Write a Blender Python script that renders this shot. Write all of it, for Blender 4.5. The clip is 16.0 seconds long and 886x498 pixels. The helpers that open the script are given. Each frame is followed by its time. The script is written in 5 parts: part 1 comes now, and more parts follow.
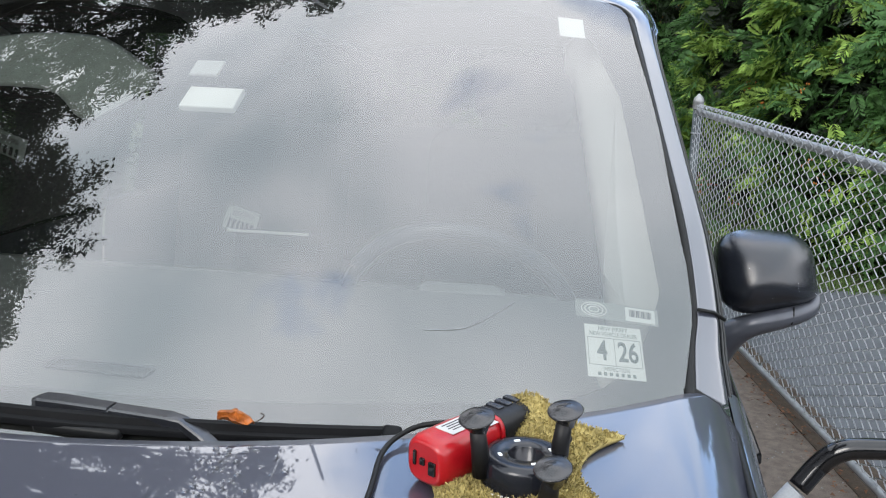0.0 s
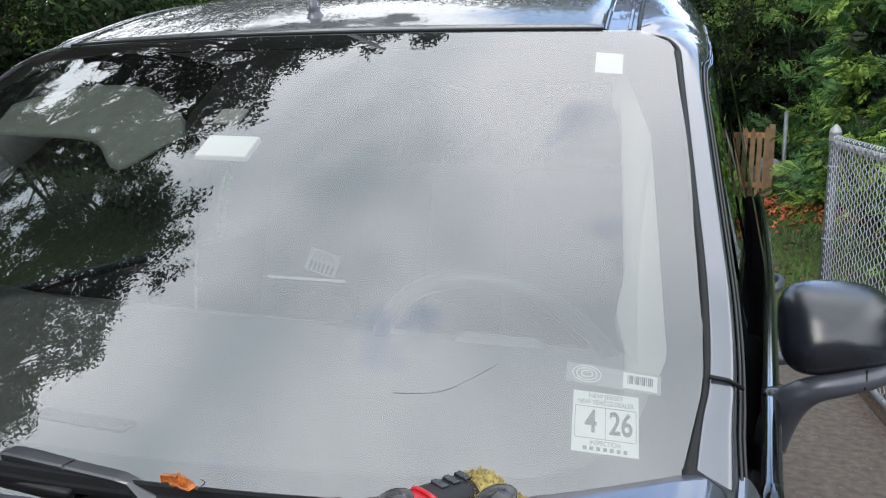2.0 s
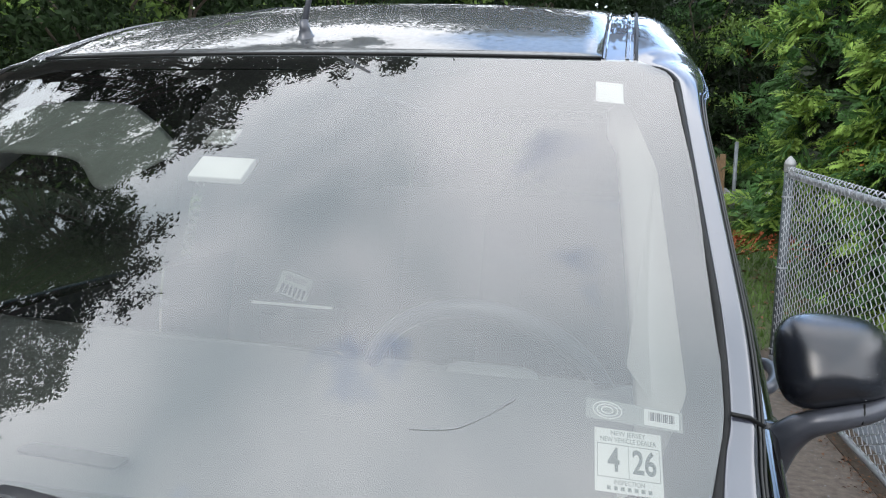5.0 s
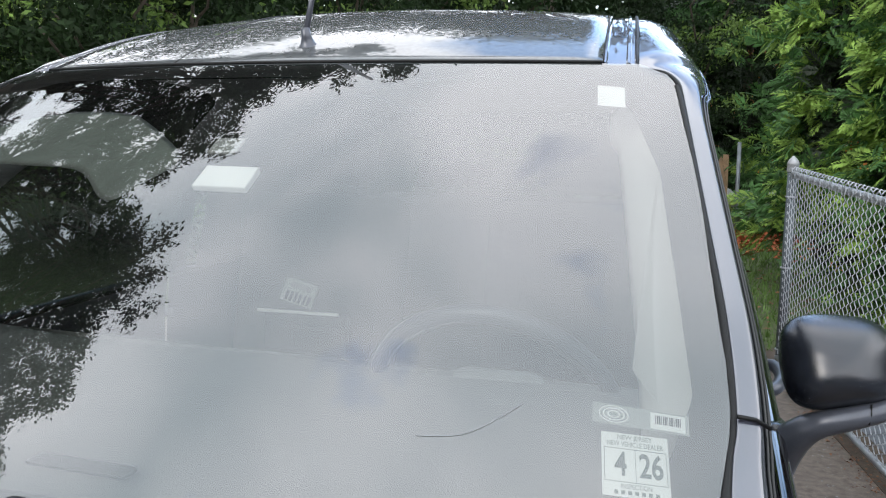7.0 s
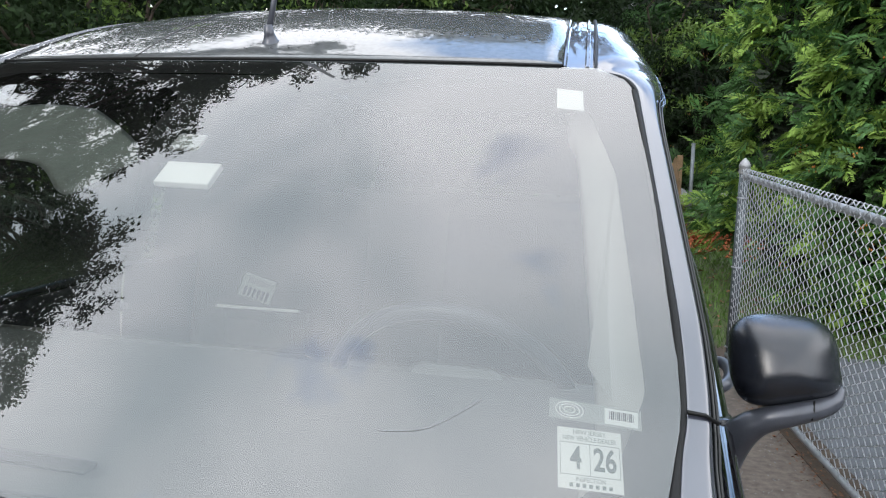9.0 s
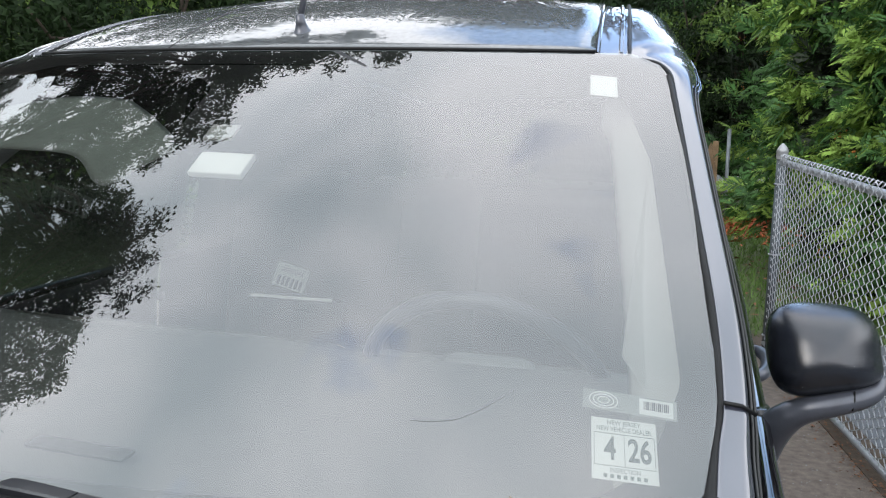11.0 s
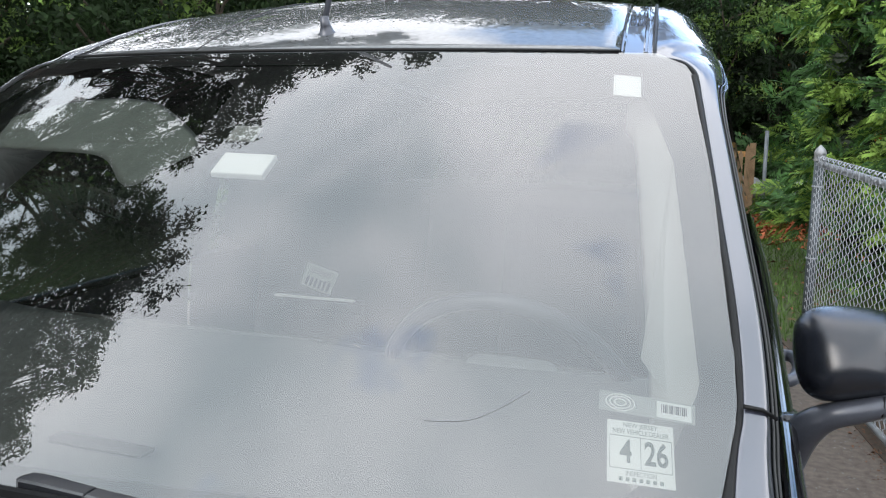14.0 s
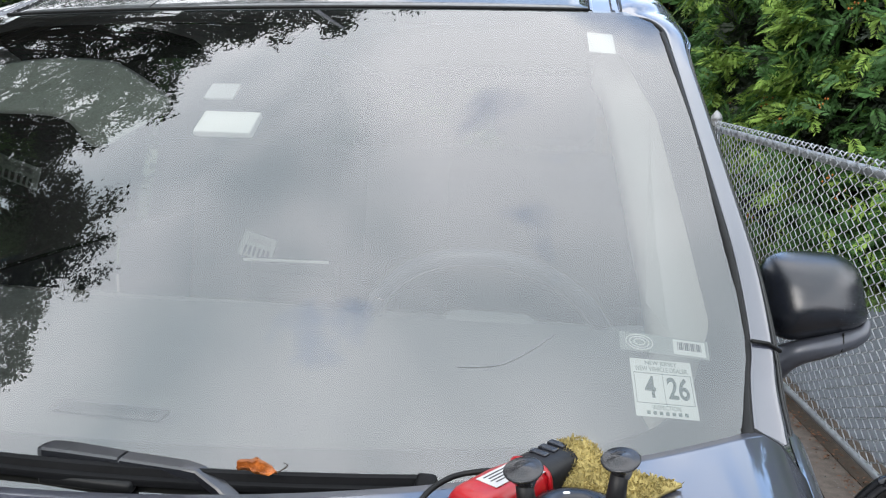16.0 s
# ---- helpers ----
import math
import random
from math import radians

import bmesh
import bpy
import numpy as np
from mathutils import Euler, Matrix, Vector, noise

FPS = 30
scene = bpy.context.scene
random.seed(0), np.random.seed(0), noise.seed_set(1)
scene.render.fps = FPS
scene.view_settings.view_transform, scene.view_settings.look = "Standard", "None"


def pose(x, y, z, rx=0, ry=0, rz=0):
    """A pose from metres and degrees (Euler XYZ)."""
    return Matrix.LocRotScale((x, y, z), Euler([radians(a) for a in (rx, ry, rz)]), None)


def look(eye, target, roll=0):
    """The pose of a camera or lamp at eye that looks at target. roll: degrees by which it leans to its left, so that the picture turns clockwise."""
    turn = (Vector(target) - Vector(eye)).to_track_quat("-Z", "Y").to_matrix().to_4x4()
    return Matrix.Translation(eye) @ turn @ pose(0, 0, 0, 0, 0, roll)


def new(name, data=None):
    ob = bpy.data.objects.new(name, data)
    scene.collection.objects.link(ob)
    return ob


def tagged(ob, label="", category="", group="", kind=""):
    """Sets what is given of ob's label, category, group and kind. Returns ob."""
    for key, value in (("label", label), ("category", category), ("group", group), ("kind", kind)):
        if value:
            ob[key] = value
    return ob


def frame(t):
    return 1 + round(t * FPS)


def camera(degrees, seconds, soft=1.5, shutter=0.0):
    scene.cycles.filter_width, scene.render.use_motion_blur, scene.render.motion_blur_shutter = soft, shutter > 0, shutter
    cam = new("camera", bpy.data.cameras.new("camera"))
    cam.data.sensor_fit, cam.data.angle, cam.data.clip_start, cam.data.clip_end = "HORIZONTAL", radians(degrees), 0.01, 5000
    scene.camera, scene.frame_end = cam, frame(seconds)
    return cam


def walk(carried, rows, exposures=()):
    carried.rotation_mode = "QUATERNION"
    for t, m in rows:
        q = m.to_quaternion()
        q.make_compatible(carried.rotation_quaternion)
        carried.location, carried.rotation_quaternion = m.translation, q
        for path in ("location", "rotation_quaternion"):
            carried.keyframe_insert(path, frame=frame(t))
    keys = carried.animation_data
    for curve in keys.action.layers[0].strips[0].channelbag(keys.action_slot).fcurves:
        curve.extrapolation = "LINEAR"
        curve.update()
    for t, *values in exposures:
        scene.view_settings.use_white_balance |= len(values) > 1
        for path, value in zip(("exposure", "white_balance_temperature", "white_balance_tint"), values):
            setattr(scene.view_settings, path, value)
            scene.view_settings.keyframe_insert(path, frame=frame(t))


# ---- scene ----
cam = camera(55.8, 16.0, soft=1.1)
PATH = [
    (0, (0.6168, 0.1503, 1.4040), (0.2406, 2.0702, 0.9880), 1.7),
    (0.5, (0.6347, 0.1648, 1.4010), (0.2626, 2.0845, 0.9820), 2.7),
    (1, (0.6865, 0.2130, 1.4070), (0.2018, 2.1150, 1.0200), 1.9),
    (1.5, (0.7455, 0.2467, 1.4100), (0.1080, 2.1084, 1.0550), 1.5),
    (2, (0.7498, 0.2506, 1.4130), (0.0484, 2.0937, 1.0760), 0.1),
    (2.5, (0.7139, 0.2633, 1.4110), (0.0447, 2.1199, 1.0850), 0.6),
    (3, (0.6936, 0.2652, 1.4110), (0.0666, 2.1342, 1.0770), 1.1),
    (3.5, (0.6855, 0.2624, 1.4120), (0.0847, 2.1424, 1.0880), 1.2),
    (4, (0.6854, 0.2551, 1.4140), (0.0936, 2.1408, 1.1070), 1.5),
    (6.5, (0.6829, 0.2537, 1.4170), (0.0803, 2.1416, 1.1450), 1.0),
    (7, (0.6846, 0.2522, 1.4180), (0.0795, 2.1388, 1.1450), 0.7),
    (7.5, (0.6849, 0.2532, 1.4160), (0.0644, 2.1338, 1.1360), 0.4),
    (8, (0.6849, 0.2427, 1.4190), (0.0528, 2.1227, 1.1650), 0.6),
    (8.5, (0.6833, 0.2338, 1.4240), (0.1675, 2.1471, 1.1550), 1.4),
    (9, (0.6848, 0.2354, 1.4230), (0.1778, 2.1503, 1.1430), 1.7),
    (11.5, (0.6839, 0.2430, 1.4240), (0.0906, 2.1271, 1.1130), 0.9),
    (12, (0.6906, 0.2515, 1.4260), (0.1031, 2.1411, 1.1320), 0.5),
    (12.5, (0.7030, 0.2582, 1.4250), (0.1479, 2.1550, 1.1130), -0.4),
    (13, (0.7130, 0.2532, 1.4150), (0.1082, 2.1302, 1.0830), 0.4),
    (13.5, (0.7302, 0.2408, 1.4170), (0.0772, 2.1029, 1.0880), 1.8),
    (14, (0.6996, 0.2467, 1.4210), (0.0428, 2.1100, 1.1160), 1.0),
    (14.5, (0.6361, 0.2363, 1.4170), (0.0568, 2.1257, 1.1060), 0.4),
    (15, (0.5996, 0.2190, 1.4130), (0.0928, 2.1275, 1.0950), -0.2),
    (15.5, (0.5835, 0.2102, 1.4120), (0.1357, 2.1315, 1.0800), 0.1),
    (16, (0.5885, 0.2025, 1.4010), (0.1764, 2.1246, 1.0330), 0.7),
]
walk(cam, [(t, look(eye, target, roll)) for t, eye, target, roll in PATH])

# ---- sky and sun ----
SUN_ELEV, SUN_AZ = 30.0, 205.0
world = bpy.data.worlds.new("sky")
scene.world = world
world.use_nodes = True
wn, wl = world.node_tree.nodes, world.node_tree.links
wn.clear()


def wnode(kind, **values):
    n = wn.new(kind)
    for k, v in values.items():
        n.inputs[k].default_value = v
    return n


sky = wnode("ShaderNodeTexSky")
sky.sky_type, sky.sun_disc = "NISHITA", False
sky.sun_elevation, sky.sun_rotation = radians(SUN_ELEV), radians(SUN_AZ)
coord = wnode("ShaderNodeTexCoord")
warp = wnode("ShaderNodeMapping")
warp.inputs["Location"].default_value = (0.35, 0.15, 0.0)
wl.new(coord.outputs["Generated"], warp.inputs["Vector"])
cover = wnode("ShaderNodeTexNoise", Scale=3.1, Detail=7.0, Roughness=0.52, Distortion=0.35)
tone = wnode("ShaderNodeTexNoise", Scale=1.7, Detail=5.0, Roughness=0.42, Distortion=0.5)
wl.new(warp.outputs["Vector"], cover.inputs["Vector"])
wl.new(warp.outputs["Vector"], tone.inputs["Vector"])
cover_ramp = wnode("ShaderNodeValToRGB")
cover_ramp.color_ramp.elements[0].position, cover_ramp.color_ramp.elements[1].position = 0.16, 0.38
# a break in the cloud towards the back of the car
toward = wnode("ShaderNodeVectorMath")
toward.operation = "DOT_PRODUCT"
toward.inputs[1].default_value = Vector((0.13, 0.80, 0.585)).normalized()
wl.new(coord.outputs["Generated"], toward.inputs[0])
gap = wnode("ShaderNodeMapRange", **{"From Min": 0.895, "From Max": 0.955, "To Min": 0.0, "To Max": 0.34})
wl.new(toward.outputs["Value"], gap.inputs["Value"])
thin = wnode("ShaderNodeMath")
thin.operation = "SUBTRACT"
wl.new(cover.outputs["Fac"], thin.inputs[0])
wl.new(gap.outputs["Result"], thin.inputs[1])
# a small hole almost overhead
over = wnode("ShaderNodeVectorMath")
over.operation = "DOT_PRODUCT"
over.inputs[1].default_value = Vector((-0.15, -0.10, 0.985)).normalized()
wl.new(coord.outputs["Generated"], over.inputs[0])
hole = wnode("ShaderNodeMapRange", **{"From Min": 0.990, "From Max": 0.9995, "To Min": 0.0, "To Max": 0.17})
wl.new(over.outputs["Value"], hole.inputs["Value"])
thinner = wnode("ShaderNodeMath")
thinner.operation = "SUBTRACT"
wl.new(thin.outputs[0], thinner.inputs[0])
wl.new(hole.outputs["Result"], thinner.inputs[1])
wl.new(thinner.outputs[0], cover_ramp.inputs["Fac"])
tone_ramp = wnode("ShaderNodeValToRGB")
tone_ramp.color_ramp.elements[0].position, tone_ramp.color_ramp.elements[1].position = 0.32, 0.62
tone_ramp.color_ramp.elements[0].color = (0.54, 0.61, 0.67, 1)
tone_ramp.color_ramp.elements[1].color = (0.99, 1.01, 1.065, 1)
wl.new(tone.outputs["Fac"], tone_ramp.inputs["Fac"])
cloud = wnode("ShaderNodeVectorMath")
cloud.operation = "SCALE"
cloud.inputs["Scale"].default_value = 31.0
wl.new(tone_ramp.outputs["Color"], cloud.inputs[0])
mix = wn.new("ShaderNodeMix")
mix.data_type = "RGBA"
wl.new(cover_ramp.outputs["Color"], mix.inputs[0])
clear_sky = wnode("ShaderNodeVectorMath")
clear_sky.operation = "SCALE"
clear_sky.inputs["Scale"].default_value = 8.5
wl.new(sky.outputs["Color"], clear_sky.inputs[0])
wl.new(clear_sky.outputs["Vector"], mix.inputs[6])
wl.new(cloud.outputs["Vector"], mix.inputs[7])
bg = wnode("ShaderNodeBackground", Strength=0.12)
wl.new(mix.outputs[2], bg.inputs["Color"])
wl.new(bg.outputs["Background"], wn.new("ShaderNodeOutputWorld").inputs["Surface"])

sun = new("sun", bpy.data.lights.new("sun", "SUN"))
sun.data.energy, sun.data.angle, sun.data.color = 1.7, radians(24), (1.0, 0.95, 0.88)
el, az = radians(SUN_ELEV), radians(SUN_AZ)
sun.matrix_world = look((math.sin(az) * math.cos(el) * 30, math.cos(az) * math.cos(el) * 30, math.sin(el) * 30), (0, 0, 0))


# ---- materials ----
def material(name, color, rough=0.5, metal=0.0, vary=0.25, scale=20.0, bump=0.0, bump_scale=120.0, coat=0.0, coat_rough=0.02, spec=0.5, tint=None, per_island=0.0, translucent=0.0):
    """Principled surface with colour varied at two scales and a fine relief."""
    m = bpy.data.materials.new(name)
    m.use_nodes = True
    nt = m.node_tree
    p = nt.nodes["Principled BSDF"]
    p.inputs["Roughness"].default_value = rough
    p.inputs["Metallic"].default_value = metal
    p.inputs["Specular IOR Level"].default_value = spec
    p.inputs["Coat Weight"].default_value = coat
    p.inputs["Coat Roughness"].default_value = coat_rough
    p.inputs["Coat IOR"].default_value = 1.9
    tc = nt.nodes.new("ShaderNodeTexCoord")
    big = nt.nodes.new("ShaderNodeTexNoise")
    big.inputs["Scale"].default_value, big.inputs["Detail"].default_value = scale, 3
    fine = nt.nodes.new("ShaderNodeTexNoise")
    fine.inputs["Scale"].default_value, fine.inputs["Detail"].default_value = scale * 11, 4
    for n in (big, fine):
        nt.links.new(tc.outputs["Object"], n.inputs["Vector"])
    both = nt.nodes.new("ShaderNodeMath")
    both.operation = "ADD"
    nt.links.new(big.outputs["Fac"], both.inputs[0])
    nt.links.new(fine.outputs["Fac"], both.inputs[1])
    fac = nt.nodes.new("ShaderNodeMapRange")
    fac.inputs["From Min"].default_value, fac.inputs["From Max"].default_value = 0.7, 1.3
    nt.links.new(both.outputs[0], fac.inputs["Value"])
    ramp = nt.nodes.new("ShaderNodeMix")
    ramp.data_type = "RGBA"
    other = tint or tuple(c * (1 - vary) for c in color)
    ramp.inputs[6].default_value = (*other, 1)
    ramp.inputs[7].default_value = (*(c * (1 + vary * 0.5) for c in color), 1)
    nt.links.new(fac.outputs["Result"], ramp.inputs[0])
    last = ramp.outputs[2]
    if per_island:
        geo = nt.nodes.new("ShaderNodeNewGeometry")
        hsv = nt.nodes.new("ShaderNodeHueSaturation")
        rng = nt.nodes.new("ShaderNodeMapRange")
        rng.inputs["To Min"].default_value, rng.inputs["To Max"].default_value = 1 - per_island, 1 + per_island
        nt.links.new(geo.outputs["Random Per Island"], rng.inputs["Value"])
        nt.links.new(rng.outputs["Result"], hsv.inputs["Value"])
        nt.links.new(last, hsv.inputs["Color"])
        last = hsv.outputs["Color"]
    nt.links.new(last, p.inputs["Base Color"])
    if bump:
        tex = nt.nodes.new("ShaderNodeTexNoise")
        tex.inputs["Scale"].default_value, tex.inputs["Detail"].default_value = bump_scale, 5
        nt.links.new(tc.outputs["Object"], tex.inputs["Vector"])
        b = nt.nodes.new("ShaderNodeBump")
        b.inputs["Strength"].default_value, b.inputs["Distance"].default_value = bump, 0.004
        nt.links.new(tex.outputs["Fac"], b.inputs["Height"])
        nt.links.new(b.outputs["Normal"], p.inputs["Normal"])
    if translucent:
        tr = nt.nodes.new("ShaderNodeBsdfTranslucent")
        nt.links.new(last, tr.inputs["Color"])
        mx = nt.nodes.new("ShaderNodeMixShader")
        mx.inputs[0].default_value = translucent
        nt.links.new(p.outputs[0], mx.inputs[1])
        nt.links.new(tr.outputs[0], mx.inputs[2])
        nt.links.new(mx.outputs[0], nt.nodes["Material Output"].inputs["Surface"])
    return m


def glass_material(name, tint, ior=1.75, dust=0.0):
    """Thin pane: a tinted clear sheet under a Fresnel mirror."""
    m = bpy.data.materials.new(name)
    m.use_nodes = True
    nt = m.node_tree
    nt.nodes.remove(nt.nodes["Principled BSDF"])
    clear = nt.nodes.new("ShaderNodeBsdfTransparent")
    clear.inputs["Color"].default_value = (*tint, 1)
    gloss = nt.nodes.new("ShaderNodeBsdfGlossy")
    gloss.inputs["Roughness"].default_value = 0.0
    fres = nt.nodes.new("ShaderNodeFresnel")
    fres.inputs["IOR"].default_value = ior
    mx = nt.nodes.new("ShaderNodeMixShader")
    nt.links.new(fres.outputs[0], mx.inputs[0])
    nt.links.new(clear.outputs[0], mx.inputs[1])
    nt.links.new(gloss.outputs[0], mx.inputs[2])
    out = mx.outputs[0]
    if dust:
        film = nt.nodes.new("ShaderNodeBsdfDiffuse")
        film.inputs["Color"].default_value = (0.55, 0.58, 0.58, 1)
        dirt = nt.nodes.new("ShaderNodeTexNoise")
        dirt.inputs["Scale"].default_value, dirt.inputs["Detail"].default_value = 6.0, 6.0
        tc = nt.nodes.new("ShaderNodeTexCoord")
        nt.links.new(tc.outputs["Object"], dirt.inputs["Vector"])
        amount = nt.nodes.new("ShaderNodeMath")
        amount.operation = "MULTIPLY"
        amount.inputs[1].default_value = dust
        nt.links.new(dirt.outputs["Fac"], amount.inputs[0])
        mx2 = nt.nodes.new("ShaderNodeMixShader")
        nt.links.new(amount.outputs[0], mx2.inputs[0])
        nt.links.new(out, mx2.inputs[1])
        nt.links.new(film.outputs[0], mx2.inputs[2])
        out = mx2.outputs[0]
    nt.links.new(out, nt.nodes["Material Output"].inputs["Surface"])
    return m


PAINT = material("car_paint", (0.030, 0.033, 0.050), 0.45, 0.2, 0.1, 900, coat=1.0, spec=0.5)
SATIN = material("satin_dark_trim", (0.060, 0.065, 0.080), 0.30, 0.2, 0.15, 60)
ROOFPAINT = material("dusty_roof_paint", (0.045, 0.050, 0.052), 0.6, 0.0, 0.5, 9, coat=0.75, coat_rough=0.03, spec=0.2)
GLASS = glass_material("windshield_glass", (0.57, 0.615, 0.60), 2.38, 0.006)
SIDE_GLASS = glass_material("door_glass", (0.32, 0.36, 0.35), 1.2)
FRIT = material("ceramic_frit", (0.012, 0.012, 0.013), 0.5, vary=0.2)
RUBBER = material("rubber_seal", (0.006, 0.0065, 0.007), 0.5, spec=0.2, vary=0.3, scale=60, bump=0.1)
PLASTIC = material("grained_black_plastic", (0.010, 0.012, 0.017), 0.24, vary=0.2, scale=50, bump=0.08, bump_scale=700, spec=0.6)
ARMBLACK = material("satin_black_enamel", (0.010, 0.011, 0.014), 0.30, vary=0.25, scale=80, spec=0.8)
DOORTRIM = material("black_door_trim", (0.007, 0.008, 0.009), 0.22, vary=0.2, spec=0.4)
GLOSSBLACK = material("gloss_black_trim", (0.008, 0.008, 0.009), 0.08, vary=0.1)
WIPERBLACK = material("black_wiper_rubber", (0.004, 0.0043, 0.005), 0.5, spec=0.12, vary=0.3)
COWLBLACK = material("matte_black_cowl", (0.008, 0.008, 0.009), 0.7, spec=0.1, vary=0.3)
DASH = material("soft_dash_plastic", (0.18, 0.188, 0.188), 0.6, vary=0.15, bump=0.15, bump_scale=500)
HEADLINER = material("headliner_cloth", (0.12, 0.13, 0.125), 0.9, vary=0.06, bump=0.1, bump_scale=900)
TRIM_LIGHT = material("light_pillar_trim", (0.48, 0.49, 0.49), 0.75, vary=0.05)
VISOR = material("visor_cloth", (0.26, 0.29, 0.275), 0.8, vary=0.2, scale=25, bump=0.2, bump_scale=300)
SEAT = material("black_seat_cloth", (0.02, 0.02, 0.021), 0.85, vary=0.25, scale=40, bump=0.2)
WHITE = material("white_plastic", (0.80, 0.80, 0.79), 0.45, vary=0.03)
PAPER = material("white_sticker_paper", (0.80, 0.81, 0.80), 0.55, vary=0.03)
FILM = material("clear_grey_film", (0.34, 0.36, 0.36), 0.3, vary=0.15, scale=80)
CRACK = material("dark_glass_crack", (0.22, 0.24, 0.25), 0.3)
INK = material("dark_green_ink", (0.03, 0.07, 0.06), 0.6, vary=0.1)
INK_PALE = material("grey_green_ink", (0.10, 0.15, 0.135), 0.6, vary=0.1)
BLACKINK = material("black_ink", (0.02, 0.02, 0.02), 0.6)
RED = material("red_tool_plastic", (0.30, 0.005, 0.009), 0.28, vary=0.12, scale=40, bump=0.05, bump_scale=500)
GREYRUB = material("dark_tool_rubber", (0.008, 0.008, 0.009), 0.45, spec=0.25, vary=0.2, scale=60, bump=0.1)
LABEL = material("silver_rating_label", (0.42, 0.42, 0.42), 0.4, vary=0.1)
ANODIZED = material("black_anodized_metal", (0.010, 0.011, 0.015), 0.2, 0.2, 0.15, 60)
CUP = material("worn_black_rubber_cup", (0.008, 0.008, 0.009), 0.22, vary=0.5, scale=120, tint=(0.02, 0.02, 0.022))
TOWEL = material("mustard_towel_pile", (0.33, 0.265, 0.095), 0.95, vary=0.35, scale=60, per_island=0.25)
LEAFDRY = material("dry_orange_leaf", (0.36, 0.105, 0.016), 0.45, vary=0.7, scale=110, bump=0.4, bump_scale=300)
STEEL = material("galvanized_steel", (0.35, 0.37, 0.40), 0.42, 0.6, 0.25, 30, bump=0.05)
STEEL_DULL = material("dull_galvanized_pipe", (0.20, 0.225, 0.25), 0.5, 0.4, 0.3, 14, bump=0.08)
POSTGREY = material("weathered_grey_post", (0.075, 0.092, 0.105), 0.45, 0.3, 0.3, 10)
CAPGREY = material("cast_grey_cap", (0.26, 0.27, 0.28), 0.5, 0.3, 0.2, 30)
LITTER = material("brown_litter", (0.13, 0.055, 0.022), 0.8, vary=0.5, scale=30, per_island=0.5)
ASPHALT = material("grit_driveway", (0.120, 0.098, 0.082), 0.9, vary=0.55, scale=26, bump=0.9, bump_scale=160)
BLUEASPHALT = material("grey_court_asphalt", (0.074, 0.083, 0.096), 0.75, vary=0.25, scale=8, bump=0.5, bump_scale=120)
DIRT = material("dark_dirt", (0.055, 0.040, 0.028), 0.95, vary=0.5, scale=18, bump=0.9, bump_scale=60)
GRASSBASE = material("lawn_soil", (0.045, 0.060, 0.018), 0.95, vary=0.5, scale=4, bump=0.8, bump_scale=40)
GRASS = material("grass_blades", (0.07, 0.135, 0.022), 0.6, vary=0.4, scale=1.5, per_island=0.35, translucent=0.3)
MULCH = material("red_bark_mulch", (0.34, 0.085, 0.026), 0.9, vary=0.5, scale=30, per_island=0.35)
PICKET = material("weathered_picket_wood", (0.30, 0.20, 0.115), 0.8, vary=0.4, scale=9)
PICKET_NEW = material("fresh_orange_lumber", (0.55, 0.29, 0.10), 0.7, vary=0.25, scale=12)
BARK = material("grey_brown_bark", (0.065, 0.050, 0.038), 0.9, vary=0.5, scale=9, bump=0.9, bump_scale=30)
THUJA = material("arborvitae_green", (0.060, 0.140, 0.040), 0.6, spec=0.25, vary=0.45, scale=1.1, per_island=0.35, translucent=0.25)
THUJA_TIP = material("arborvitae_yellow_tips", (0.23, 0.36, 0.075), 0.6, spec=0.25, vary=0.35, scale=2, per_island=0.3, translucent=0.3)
# near-black copy of the green: shade inside the crowns put into the colour
THUJA_DEEP = material("arborvitae_painted_shade", (0.010, 0.021, 0.008), 0.7, vary=0.4, scale=1.0, per_island=0.3)
CONES = material("orange_seed_cones", (0.34, 0.12, 0.018), 0.7, vary=0.4, scale=20)
LEAF = material("broadleaf_green", (0.022, 0.040, 0.014), 0.6, vary=0.4, scale=0.8, per_island=0.35, translucent=0.08, spec=0.25)
# bright copy of the woodland green: sunlight on sprigs put into the colour
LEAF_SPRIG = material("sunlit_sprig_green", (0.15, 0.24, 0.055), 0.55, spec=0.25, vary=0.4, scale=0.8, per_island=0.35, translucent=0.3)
LEAF_FAR = material("dark_woodland_green", (0.015, 0.030, 0.010), 0.7, spec=0.15, vary=0.45, scale=0.8, per_island=0.4, translucent=0.2)
ROCK = material("pale_rock", (0.32, 0.33, 0.34), 0.85, vary=0.35, scale=6, bump=0.6)


# ---- building helpers ----
def mesh(name, verts, faces, mat, smooth=True):
    me = bpy.data.meshes.new(name)
    me.from_pydata([tuple(v) for v in verts], [], [tuple(f) for f in faces])
    me.materials.append(mat)
    if smooth:
        me.polygons.foreach_set("use_smooth", [True] * len(me.polygons))
    me.update()
    return me


def part(name, data, parent, label="", m=None):
    """Links a mesh under a thing or a part."""
    ob = new(name, data)
    ob.parent = parent
    if m is not None:
        ob.matrix_basis = m
    return tagged(ob, label)


def thing(name, label, category, data=None, m=None, group="", kind=""):
    ob = new(name, data)
    if m is not None:
        ob.matrix_basis = m
    return tagged(ob, label, category, group, kind)


def grid(fn, us, vs):
    """Verts and faces of a sheet over two lists of parameters."""
    verts = [fn(u, v) for v in vs for u in us]
    n = len(us)
    faces = [(j * n + i, j * n + i + 1, (j + 1) * n + i + 1, (j + 1) * n + i) for j in range(len(vs) - 1) for i in range(n - 1)]
    return verts, faces


